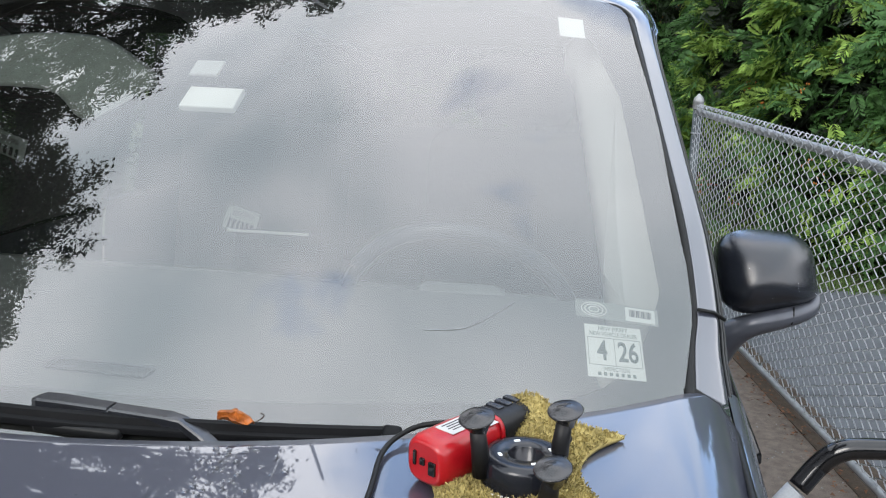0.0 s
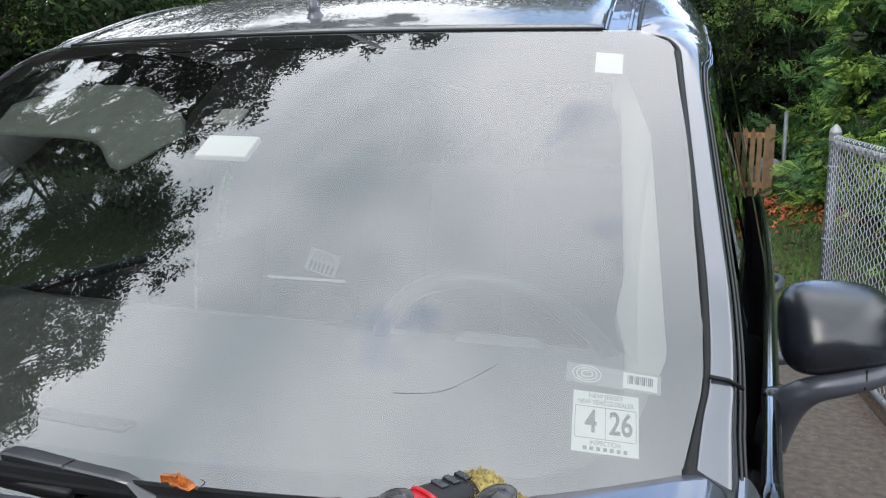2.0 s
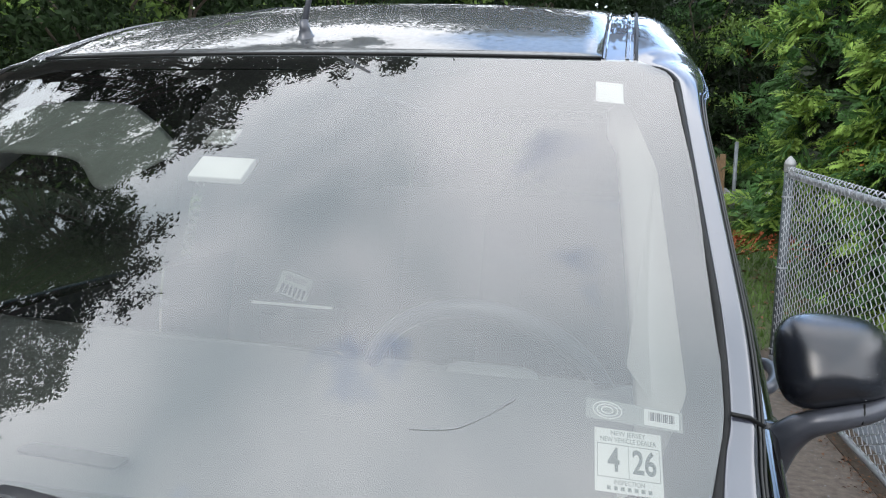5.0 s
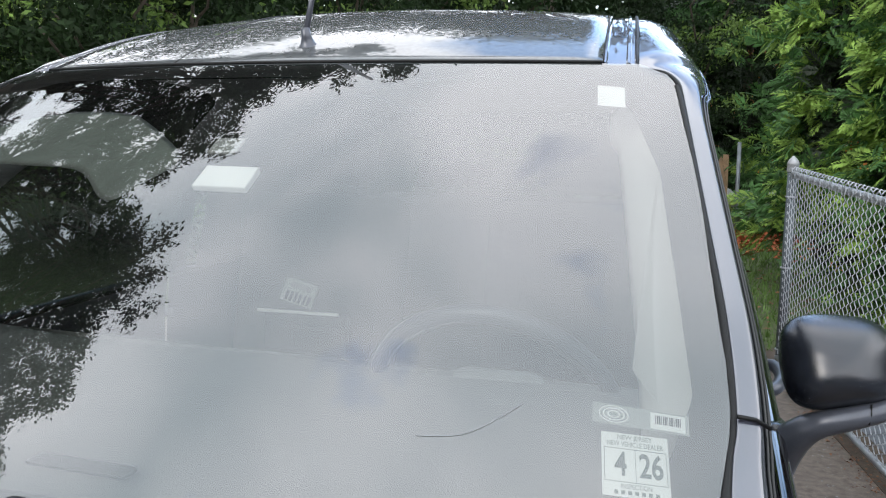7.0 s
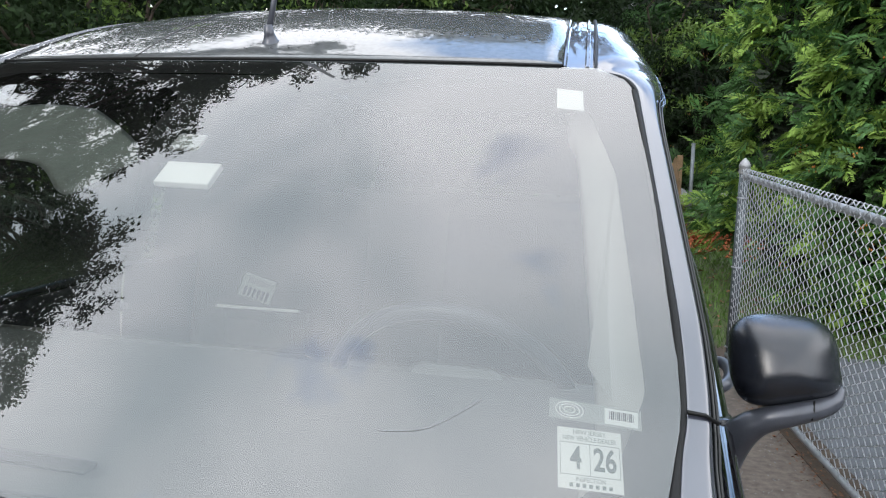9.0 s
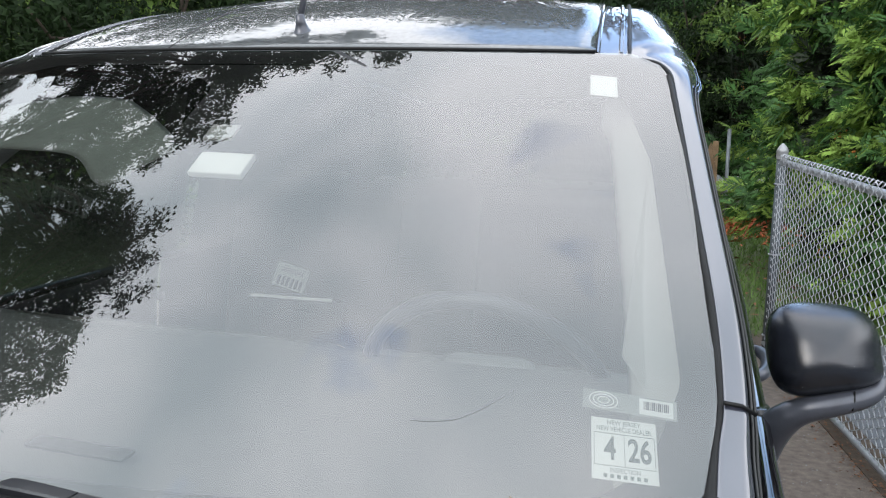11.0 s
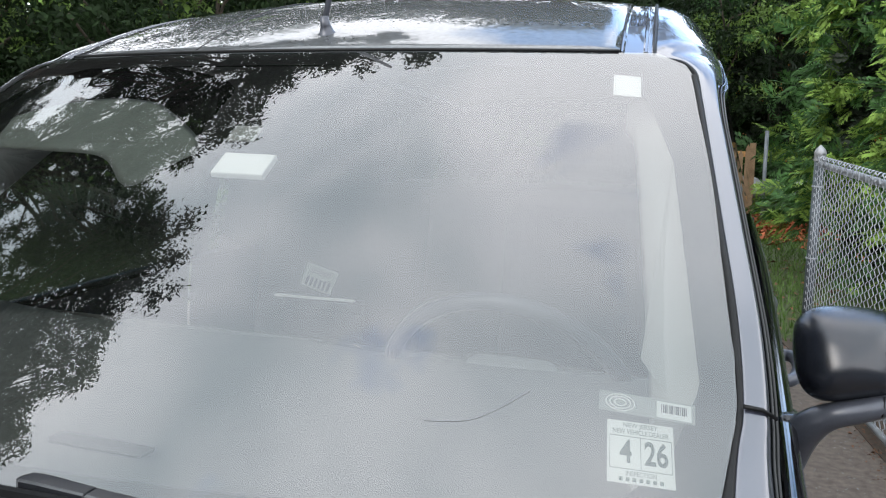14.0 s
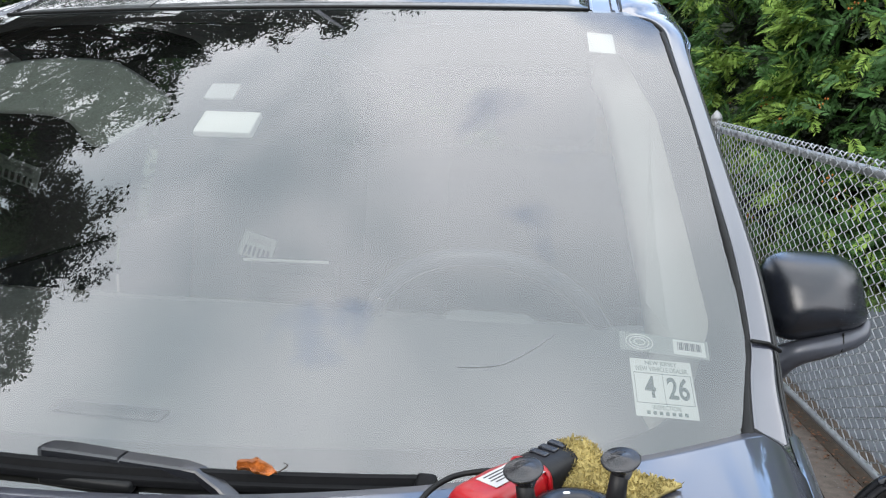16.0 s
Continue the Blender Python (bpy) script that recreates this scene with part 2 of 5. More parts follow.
def shell(fn, us, vs, thick):
    """A sheet with thickness: thick is a vector that leads to the back."""
    a, f = grid(fn, us, vs)
    t = Vector(thick)
    b = [tuple(Vector(p) + t) for p in a]
    k, n, rows = len(a), len(us), len(vs)
    faces = list(f) + [tuple(reversed([i + k for i in q])) for q in f]
    rim = [i for i in range(n)] + [j * n + n - 1 for j in range(1, rows)] + [(rows - 1) * n + i for i in range(n - 2, -1, -1)] + [j * n for j in range(rows - 2, 0, -1)]
    for i, p in enumerate(rim):
        q = rim[(i + 1) % len(rim)]
        faces.append((q, p, p + k, q + k))
    return a + b, faces


def span(a, b, n):
    return [a + (b - a) * i / (n - 1) for i in range(n)]


def smooth_path(points, steps=6):
    """Catmull-Rom through points of any dimension."""
    P = [np.array(p, float) for p in points]
    P = [2 * P[0] - P[1]] + P + [2 * P[-1] - P[-2]]
    out = []
    for i in range(1, len(P) - 2):
        for s in range(steps):
            t = s / steps
            out.append(0.5 * (2 * P[i] + (P[i + 1] - P[i - 1]) * t + (2 * P[i - 1] - 5 * P[i] + 4 * P[i + 1] - P[i + 2]) * t * t + (3 * P[i] - P[i - 1] - 3 * P[i + 1] + P[i + 2]) * t ** 3))
    out.append(P[-2])
    return [tuple(p) for p in out]


def tube(points, radius, sides=8, caps=True):
    """A round pipe along points; radius a number or one for each point."""
    pts = [Vector(p) for p in points]
    radii = radius if isinstance(radius, (list, tuple)) else [radius] * len(pts)
    verts, faces = [], []
    side = None
    for i, p in enumerate(pts):
        d = (pts[min(i + 1, len(pts) - 1)] - pts[max(i - 1, 0)]).normalized()
        if side is None:
            side = d.cross(Vector((0.31, 0.2, 0.93))).normalized()
        side = (side - d * side.dot(d)).normalized()
        up = d.cross(side)
        for k in range(sides):
            a = 2 * math.pi * k / sides
            verts.append(p + (side * math.cos(a) + up * math.sin(a)) * radii[i])
        if i:
            for k in range(sides):
                b, c = (i - 1) * sides + k, (i - 1) * sides + (k + 1) % sides
                faces.append((b, c, c + sides, b + sides))
    if caps:
        faces.append(tuple(range(sides - 1, -1, -1)))
        faces.append(tuple(range(len(verts) - sides, len(verts))))
    return verts, faces


def turned(profile, sides=24):
    """A body of revolution about z from (radius, height) pairs."""
    verts, faces = [], []
    for r, z in profile:
        for k in range(sides):
            a = 2 * math.pi * k / sides
            verts.append((r * math.cos(a), r * math.sin(a), z))
    for i in range(len(profile) - 1):
        for k in range(sides):
            b, c = i * sides + k, i * sides + (k + 1) % sides
            faces.append((b, c, c + sides, b + sides))
    return verts, faces


def rounded_box(sx, sy, sz, r=0.004, segs=3):
    bm = bmesh.new()
    bmesh.ops.create_cube(bm, size=1.0)
    bmesh.ops.scale(bm, vec=(sx, sy, sz), verts=bm.verts)
    bmesh.ops.bevel(bm, geom=list(bm.edges), offset=r, segments=segs, profile=0.5, affect="EDGES")
    return bm


def from_bm(name, bm, mat, smooth=True):
    me = bpy.data.meshes.new(name)
    bm.to_mesh(me)
    bm.free()
    me.materials.append(mat)
    if smooth:
        me.polygons.foreach_set("use_smooth", [True] * len(me.polygons))
    return me


def box(name, sx, sy, sz, mat, r=0.004):
    return from_bm(name, rounded_box(sx, sy, sz, min(r, 0.45 * min(sx, sy, sz))), mat, False)


def soup(name, verts, faces_per, count, mats, index=None, smooth=False):
    """Many like pieces in one mesh, from numpy arrays: verts (N, 3), faces (M, 3 or 4)."""
    me = bpy.data.meshes.new(name)
    faces = faces_per
    k = faces.shape[1]
    me.vertices.add(len(verts))
    me.vertices.foreach_set("co", np.asarray(verts, np.float32).ravel())
    me.loops.add(faces.size)
    me.loops.foreach_set("vertex_index", faces.astype(np.int32).ravel())
    me.polygons.add(len(faces))
    me.polygons.foreach_set("loop_start", np.arange(0, faces.size, k, dtype=np.int32))
    for m in mats:
        me.materials.append(m)
    if index is not None:
        me.polygons.foreach_set("material_index", index.astype(np.int32))
    me.update(calc_edges=True)
    me.validate()
    return me


def frame_matrix(origin, u, v):
    """A pose with x along u, y nearly along v."""
    o, x = Vector(origin), Vector(u).normalized()
    z = x.cross(Vector(v)).normalized()
    y = z.cross(x)
    return Matrix.Translation(o) @ Matrix((x, y, z)).transposed().to_4x4()


def lettering(body, size, mat, parent, x, y, width=None, z=0.0006, bold=0.008):
    """Flat letters from the built-in font, centred at x, y."""
    cu = bpy.data.curves.new("letters", "FONT")
    cu.body, cu.size, cu.align_x, cu.align_y = body, size, "CENTER", "CENTER"
    cu.offset = bold * size
    tmp = bpy.data.objects.new("letters", cu)
    me = bpy.data.meshes.new_from_object(tmp)
    bpy.data.objects.remove(tmp)
    me.materials.clear()
    me.materials.append(mat)
    sx = 1.0
    if width:
        xs = [v.co.x for v in me.vertices]
        sx = width / (max(xs) - min(xs))
    ob = part("lettering", me, parent)
    ob.location, ob.scale = (x, y, z), (sx, 1, 1)
    return ob


def flat(name, w, h, mat, parent, x, y, z=0.0006, thick=0.0003):
    """A thin rectangle lying on a label."""
    a = box(name, w, h, thick, mat, 0.0001)
    ob = part(name, a, parent)
    ob.location = (x, y, z)
    return ob


# ---- the car: local x from its middle, nose towards -y ----
CX = 0.045
car = thing("car", "dark metallic grey sport utility car parked on the driveway", "car", m=pose(CX, 0, 0))


def glass_y(z, x=0.0):
    u = z - 1.165
    return 0.865 + 1.25 * u + 0.656 * u * u + 0.34 * x * x


def glass_pt(x, z, back=0.0):
    d = 1.25 + 1.312 * (z - 1.165)
    n = Vector((0.68 * x, -1, d)).normalized()
    return tuple(Vector((x, glass_y(z, x), z)) - n * back)


Z_LOW, Z_TOP = 1.062, 1.519
EDGE = [(1.062, 0.640), (1.08, 0.646), (1.11, 0.655), (1.165, 0.664), (1.23, 0.654), (1.294, 0.640), (1.392, 0.614), (1.45, 0.599), (1.485, 0.586), (1.502, 0.570), (1.519, 0.530)]


def edge_x(z):
    return float(np.interp(z, [a for a, b in EDGE], [b + 0.003 for a, b in EDGE]))


ZS = span(Z_LOW, 1.44, 25) + span(1.447, Z_TOP, 14)
US = span(-1, 1, 41)
windshield = part("windshield", mesh("windshield", *grid(lambda u, z: glass_pt(u * edge_x(z), z), US, ZS), GLASS), car, "curved laminated glass reflecting clouds and trees")
windshield.visible_shadow = False


def frit_inner(z):
    return max(0.0, float(np.interp(z, [1.10, 1.112, 1.13, 1.184, 1.27, 1.379, 1.455, 1.485, 1.50], [0.50, 0.575, 0.612, 0.634, 0.611, 0.580, 0.535, 0.48, 0.40])))


for s in (-1, 1):
    zz = span(1.107, 1.50, 50)
    part("frit_band", mesh("frit_band", *grid(lambda u, z: glass_pt(s * (frit_inner(z) + (edge_x(z) - frit_inner(z)) * u), z, 0.004), span(0, 1, 6), zz), FRIT), windshield)
part("frit_band", mesh("frit_band", *grid(lambda x, z: glass_pt(x, z, 0.004), span(-0.646, 0.646, 40), span(Z_LOW, 1.107, 6)), FRIT), windshield)
part("frit_band", mesh("frit_band", *grid(lambda u, z: glass_pt(u * edge_x(z), z, 0.004), span(-1, 1, 40), span(1.50, Z_TOP, 4)), FRIT), windshield)


def camera_frit(u, v):
    z = 1.378 + (1.50 - 1.378) * v
    w = float(np.interp(v, [0, 0.05, 0.12, 0.25, 0.5, 0.65, 0.72, 0.80, 0.90, 1.0], [0.035, 0.060, 0.072, 0.080, 0.083, 0.084, 0.090, 0.112, 0.165, 0.25]))
    return glass_pt(0.050 + u * w, z, 0.0055)


part("sensor_frit", mesh("sensor_frit", *grid(camera_frit, span(-1, 1, 16), span(0, 1, 41)), FRIT), windshield)

# hairline crack that the repair is for, and a fine scratch
crack = smooth_path([(0.405, 1.1575), (0.419, 1.1573), (0.444, 1.1588), (0.465, 1.1665), (0.488, 1.1786)], 5)
part("crack", mesh("crack", *tube([glass_pt(x, z, -0.0004) for x, z in crack], [0.0002] + [0.0004] * (len(crack) - 2) + [0.0002], 5), CRACK), windshield, "dark hairline crack in the glass")
part("scratch", mesh("scratch", *tube([glass_pt(0.316, 1.2071, -0.0003), glass_pt(0.325, 1.2045, -0.0003)], 0.0003, 5), TRIM_LIGHT), windshield, "short pale scratch")

# roof
def header_y(x):
    return glass_y(1.519, x) + 0.006


def taper(d):
    """How far the roof has narrowed at d behind the header."""
    return 0.10 * min(d, 0.5) + 0.02 * max(0, d - 0.5)


def roof_z(x, d):
    q = min(d, 0.5875)
    c = 1.522 + 0.485 * q - 0.40 * q * q - 0.035 * max(0, d - 0.5875) ** 2
    return c - 0.018 * (x / 0.484) ** 2 * (1 - math.exp(-d / 0.4))


DS = [0, 0.006, 0.02, 0.05] + span(0.09, 0.75, 16) + span(0.9, 2.5, 9)
roof = part("roof", mesh("roof", *shell(lambda u, d: (u * (0.482 - taper(d)), header_y(u * 0.482) + d, roof_z(u * 0.482, d) - (0.006 if d == 0 else 0)), span(-1, 1, 31), DS, (0, 0, -0.004)), ROOFPAINT), car, "dark painted roof panel with leaf litter dust")
part("roof_seal", mesh("roof_seal", *tube([(x, header_y(x) - 0.004, 1.521) for x in span(-0.482, 0.482, 30)], 0.0026, 6), RUBBER), car)
for s in (-1, 1):
    part("roof_ditch", mesh("roof_ditch", *grid(lambda x, d: (s * (x - taper(d)), header_y(x) + d - 0.004, roof_z(0.482, d) - (0.005 if 0.488 < x < 0.526 else 0.001) + (0.004 if 0.5155 < x < 0.520 else 0)), [0.4845, 0.487, 0.489, 0.500, 0.514, 0.516, 0.5195, 0.521, 0.5255, 0.527], DS), PAINT, False), car, "trim strip in the roof channel")
    part("ditch_seal", mesh("ditch_seal", *tube([(s * (0.4835 - taper(d)), header_y(0.4835) + d, roof_z(0.482, d) - 0.003) for d in DS[1:]], 0.0022, 6), RUBBER), car)
    part("headliner_side", mesh("headliner_side", *grid(lambda x, d: (s * (x - taper(d)), header_y(x) + d + 0.02, roof_z(0.482, d) - 0.035 - 0.25 * (x - 0.46)), [0.46, 0.52, 0.60], DS[3:]), HEADLINER), car)
part("headliner", mesh("headliner", *grid(lambda x, d: (x, header_y(x) + d + 0.02, roof_z(x, d) - 0.035), span(-0.465, 0.465, 15), DS[3:]), HEADLINER), car, "light grey cloth headliner")

part("roof_joint", mesh("roof_joint", *tube([(-0.183 - 0.05 * d, header_y(0.183) + d, roof_z(0.19, d) - 0.0012) for d in span(0.004, 0.8, 14)], 0.002, 5), RUBBER), car)

# pillars and roof sides: the edge along the glass, then along the roof channel, and the outer edge over the door
PILLAR = smooth_path([(0.668, 0.905, 1.085), (0.668, 0.985, 1.135), (0.671, 1.030, 1.172), (0.660, 1.105, 1.24), (0.644, 1.185, 1.300), (0.618, 1.315, 1.394), (0.602, 1.395, 1.451)], 5)
P_OUT, P_UP = Vector((1, 0.16, -0.30)).normalized(), Vector((0.30, -0.52, 0.80)).normalized()


def pillar_off(p, a, b):
    wide = 1.0 + 0.5 * min(1, max(0, (1.165 - p[2]) / 0.07))
    return Vector(p) + P_OUT * a * wide + P_UP * b


ROOF_D = (0.03, 0.08, 0.14, 0.22, 0.32, 0.42, 0.55, 0.7, 1.0, 1.5, 2.0, 2.4)
SIDE = smooth_path([(*p, *pillar_off(p, 0.0305, -0.013), 0.0) for p in PILLAR[::3]]
                   + [(0.590, 1.450, 1.487, 0.620, 1.466, 1.468, 0.15), (0.571, 1.478, 1.505, 0.6235, 1.500, 1.478, 0.4), (0.549, 1.488, 1.511, 0.6225, 1.535, 1.488, 0.7), (0.530, 1.492, 1.515, 0.620, 1.570, 1.497, 0.9)]
                   + [(0.528 - taper(d), 1.491 + d, roof_z(0.482, d) - 0.002, 0.619 - 0.9 * taper(d), 1.572 + d, roof_z(0.482, d) - 0.022 - 0.05 * min(1, d / 0.25), 1.0) for d in ROOF_D], 4)


def side_strip(section, s, outer=False):
    """Sheet along pillar and roof side; section: (share of the way across, rise) pairs, or offsets past the outer edge."""
    verts = []
    for row in SIDE:
        i, o, r = Vector(row[0:3]), Vector(row[3:6]), row[6]
        n = P_UP.lerp(Vector((0.42, -0.16, 0.89)), r)
        for a, b in section:
            if outer:
                p = o + P_OUT.lerp(Vector((0.9, 0, -0.43)), r) * a + n * b
            else:
                flat_top = 0.013 * a if a < 0.72 else 0.00936 * ((1 - a) / 0.28) ** 0.7
                p = i.lerp(o, a) + n * (b * (0.1 + 5.4 * r) + (1 - r) * flat_top if b >= 0 else b)
            verts.append((s * p.x, p.y, p.z))
    k = len(section)
    faces = [(j * k + i, j * k + i + 1, (j + 1) * k + i + 1, (j + 1) * k + i) for j in range(len(SIDE) - 1) for i in range(k - 1)]
    return verts, faces


def pillar_strip(profile, s, rows=PILLAR):
    verts = [tuple(Vector((s, 1, 1)) * pillar_off(p, a, b)) for p in rows for a, b in profile]
    k = len(profile)
    return verts, [(j * k + i, j * k + i + 1, (j + 1) * k + i + 1, (j + 1) * k + i) for j in range(len(rows) - 1) for i in range(k - 1)]


for s in (-1, 1):
    part("windshield_seal", mesh("windshield_seal", *pillar_strip([(-0.0075, -0.012), (-0.0065, -0.002), (-0.003, 0.0005), (0.000, 0.0002), (0.0015, -0.002), (0.002, -0.012)], s, PILLAR + [(0.5965, 1.4225, 1.4690), (0.590, 1.450, 1.487)]), RUBBER), car)
    edge = [(s * row[0], row[1], row[2] - 0.0015) for row in SIDE if row[2] > 1.462]
    part("channel_seal", mesh("channel_seal", *tube(edge, [0.0008, 0.0018, 0.0028] + [0.0033] * (len(edge) - 4) + [0.002], 8), RUBBER), car)
    part("pillar", mesh("pillar", *side_strip([(0.0, -0.012), (0.02, -0.0015)] + [(0.05 + 0.95 * k / 14, 0.0034 * math.sin(math.pi * k / 14) ** 0.8) for k in range(15)], s), PAINT), car, "painted windshield pillar running into the roof side")
    part("door_frame", mesh("door_frame", *side_strip([(0.0, -0.006), (0.0015, -0.0045), (0.002, 0.0005), (0.0045, 0.0), (0.005, -0.007), (0.008, -0.007), (0.0085, -0.004), (0.0115, -0.008), (0.014, -0.022), (0.0165, -0.032), (0.0175, -0.031), (0.024, -0.050), (0.025, -0.049), (0.032, -0.075), (0.038, -0.100)], s, True), DOORTRIM), car, "gloss black door window frame")
    part("pillar_trim", mesh("pillar_trim", *pillar_strip([(-0.012, -0.030), (-0.045, -0.055), (-0.060, -0.085), (-0.050, -0.13), (0.02, -0.14)], s, PILLAR + [(0.592, 1.440, 1.482), (0.575, 1.470, 1.500)]), TRIM_LIGHT), car, "light grey inner pillar trim")
    part("panel_gap", mesh("panel_gap", *tube([(s * 0.672, 1.022, 1.170), (s * 0.688, 1.027, 1.167), (s * 0.701, 1.034, 1.158)], 0.0022, 6), RUBBER), car)

# antenna
antenna = part("antenna", mesh("antenna", *turned([(0.030, -0.010), (0.029, 0.001), (0.021, 0.005), (0.0135, 0.012), (0.0095, 0.024), (0.0075, 0.040), (0.0, 0.041)], 20), SATIN), car, "black rubber mast antenna", pose(0.024, 1.468, 1.546, 20, 0, 0) @ Matrix.Scale(0.85, 4))
part("mast", mesh("mast", *tube([(0, 0.0, 0.03), (0, 0.06, 0.10), (0, 0.25, 0.32)], [0.0058, 0.0050, 0.0035], 10), SATIN), antenna)


def side_top(y):
    return min(1.13 + 0.72 * (y - 1.0), roof_z(0.482, max(0, y - 1.48)) - 0.065)


# hood and wings
def hood_rear(x):
    return 0.733 + 0.40 * x * x + 0.20 * x ** 4


def hood_z(x, y):
    return 1.092 + 0.018 * (x / 0.65) ** 2 + 0.12 * (y - hood_rear(x)) - 0.07 * max(0, 0.55 - y) ** 2 - 0.012 * max(0, (abs(x) - 0.655) / 0.045) ** 2


def hood_pt(u, v):
    x = u * 0.700
    y = hood_rear(x) + (-0.32 + 0.22 * x * x - hood_rear(x)) * v
    z = hood_z(x, y) - (0.012 if v == 0 else 0)
    return (x, y, z)


part("hood", mesh("hood", *shell(hood_pt, span(-1, 1, 61), [0, 0.006, 0.015, 0.03] + span(0.06, 1, 24), (0, 0, -0.006)), PAINT), car, "dark metallic hood wet with a few drops")
for s in (-1, 1):
    def wing(v, y):
        x0, z0 = 0.703, hood_z(0.70, y) - 0.004
        sec = smooth_path([(0, 0), (0.010, -0.004), (0.022, -0.030), (0.032, -0.10), (0.050, -0.25), (0.055, -0.42), (0.03, -0.60)], 3)
        a, b = sec[v]
        return (s * (x0 + a), y, z0 + b)
    part("front_wing", mesh("front_wing", *grid(wing, list(range(19)), span(-0.25, 0.98, 14)), PAINT), car)
    part("hood_gap", mesh("hood_gap", *tube([(s * 0.657, 0.946, 1.108), (s * 0.668, 0.948, 1.108), (s * 0.690, 0.940, 1.098), (s * 0.7015, 0.90, 1.088), (s * 0.7015, 0.80, 1.080), (s * 0.7015, 0.5, 1.055), (s * 0.7015, 0.0, 0.985)], 0.0035, 6), RUBBER), car)
    # door: lower skin, belt trim, pillar behind the mirror, glass
    door = part("door", mesh("door", *grid(lambda v, y: (s * ((0.742 + 0.018 * math.sin(math.pi * v ** 0.7)) - 0.012 * max(0, y - 2.2) ** 2 * 0.5), y, 1.02 + 0.045 * (y - 1.0) * 0.3 - 0.68 * v), span(0, 1, 12), span(0.985, 2.14, 14)), PAINT), car, "dark painted front door")
    rear_door = part("rear_door", mesh("rear_door", *grid(lambda v, y: (s * ((0.742 + 0.018 * math.sin(math.pi * v ** 0.7)) - 0.014 * (y - 2.1) ** 2), y, 1.035 + 0.0135 * (y - 2.0) - 0.68 * v), span(0, 1, 12), span(2.15, 3.9, 14)), PAINT), car, "dark painted rear door and quarter panel")
    part("belt_trim", mesh("belt_trim", *tube([(s * (0.735 - 0.012 * max(0, y - 2.0) ** 2), y, 1.022 + 0.0135 * (y - 1.0)) for y in span(1.0, 3.8, 24)], 0.012, 8), GLOSSBLACK), car)
    part("door_glass", mesh("door_glass", *grid(lambda v, y: (s * (0.698 - 0.125 * v - 0.012 * max(0, y - 2.0) ** 2), y, 1.03 + 0.0135 * (y - 1.0) + (side_top(y) - 1.03 - 0.0135 * (y - 1.0)) * v), span(0, 1, 6), span(1.08, 2.08, 12)), SIDE_GLASS), door).visible_shadow = False
    part("door_glass", mesh("door_glass", *grid(lambda v, y: (s * (0.698 - 0.125 * v - 0.012 * max(0, y - 2.0) ** 2), y, 1.045 + (side_top(y) - 1.045) * v), span(0, 1, 6), span(2.2, 3.3, 10)), SIDE_GLASS), rear_door).visible_shadow = False
    part("centre_pillar", mesh("centre_pillar", *grid(lambda v, y: (s * (0.731 - 0.125 * v), y, 1.045 + (side_top(y) - 1.045) * v), span(0, 1, 6), [2.08, 2.14, 2.20]), GLOSSBLACK), car)
    part("rear_pillar", mesh("rear_pillar", *grid(lambda v, y: (s * (0.715 - 0.125 * v - 0.02 * (y - 3.3)), y, 1.045 + (side_top(y) - 1.045) * v), span(0, 1, 6), span(3.3, 3.85, 4)), PAINT), car)
    for k, (dd, y, x, z) in enumerate(((door, 2.06, 0.752, 0.925), (rear_door, 3.02, 0.738, 0.865))):
        loop = smooth_path([(s * x, y - 0.10, z), (s * (x + 0.028), y - 0.085, z + 0.004), (s * (x + 0.043), y, z + 0.006), (s * (x + 0.034), y + 0.09, z + 0.004), (s * x, y + 0.10, z)], 5)
        part("door_handle", mesh("door_handle", *tube(loop, 0.013, 10), SATIN), dd, "dark painted grab door handle")

part("cowl", mesh("cowl", *grid(lambda x, v: (x, hood_rear(x) - 0.03 + (glass_y(1.08, x) + 0.03 - hood_rear(x)) * v * 1.1, 1.030 + 0.010 * math.sin(v * 3.1)), span(-0.65, 0.65, 40), span(0, 1, 6)), COWLBLACK), car, "black plastic cowl under the wipers")
part("rear_panel", mesh("rear_panel", *grid(lambda x, v: (x, 3.9 - 0.06 * x * x, 0.35 + 0.70 * v), span(-0.72, 0.72, 10), span(0, 1, 6)), PAINT), car)
part("rear_window", mesh("rear_window", *grid(lambda x, v: (x * (1 - 0.16 * v), 3.9 - 0.06 * x * x - 0.06 * v, 1.05 + 0.50 * v), span(-0.68, 0.68, 10), span(0, 1, 4)), SIDE_GLASS), car).visible_shadow = False
part("front_end", mesh("front_end", *grid(lambda x, v: (x, -0.32 + 0.22 * x * x - 0.05 * math.sin(3.1 * v), 0.30 + (hood_z(x, -0.3) - 0.004 - 0.30) * v), span(-0.70, 0.70, 16), span(0, 1, 8)), PAINT), car)
part("underbody", box("underbody", 1.40, 4.0, 0.06, PLASTIC, 0.01), car, "", pose(0, 1.8, 0.31))
part("cabin_floor", box("cabin_floor", 1.40, 2.9, 0.04, SEAT, 0.01), car, "", pose(0, 2.4, 0.42))
part("firewall", box("firewall", 1.36, 0.05, 0.66, DASH, 0.01), car, "", pose(0, 1.0, 0.72))
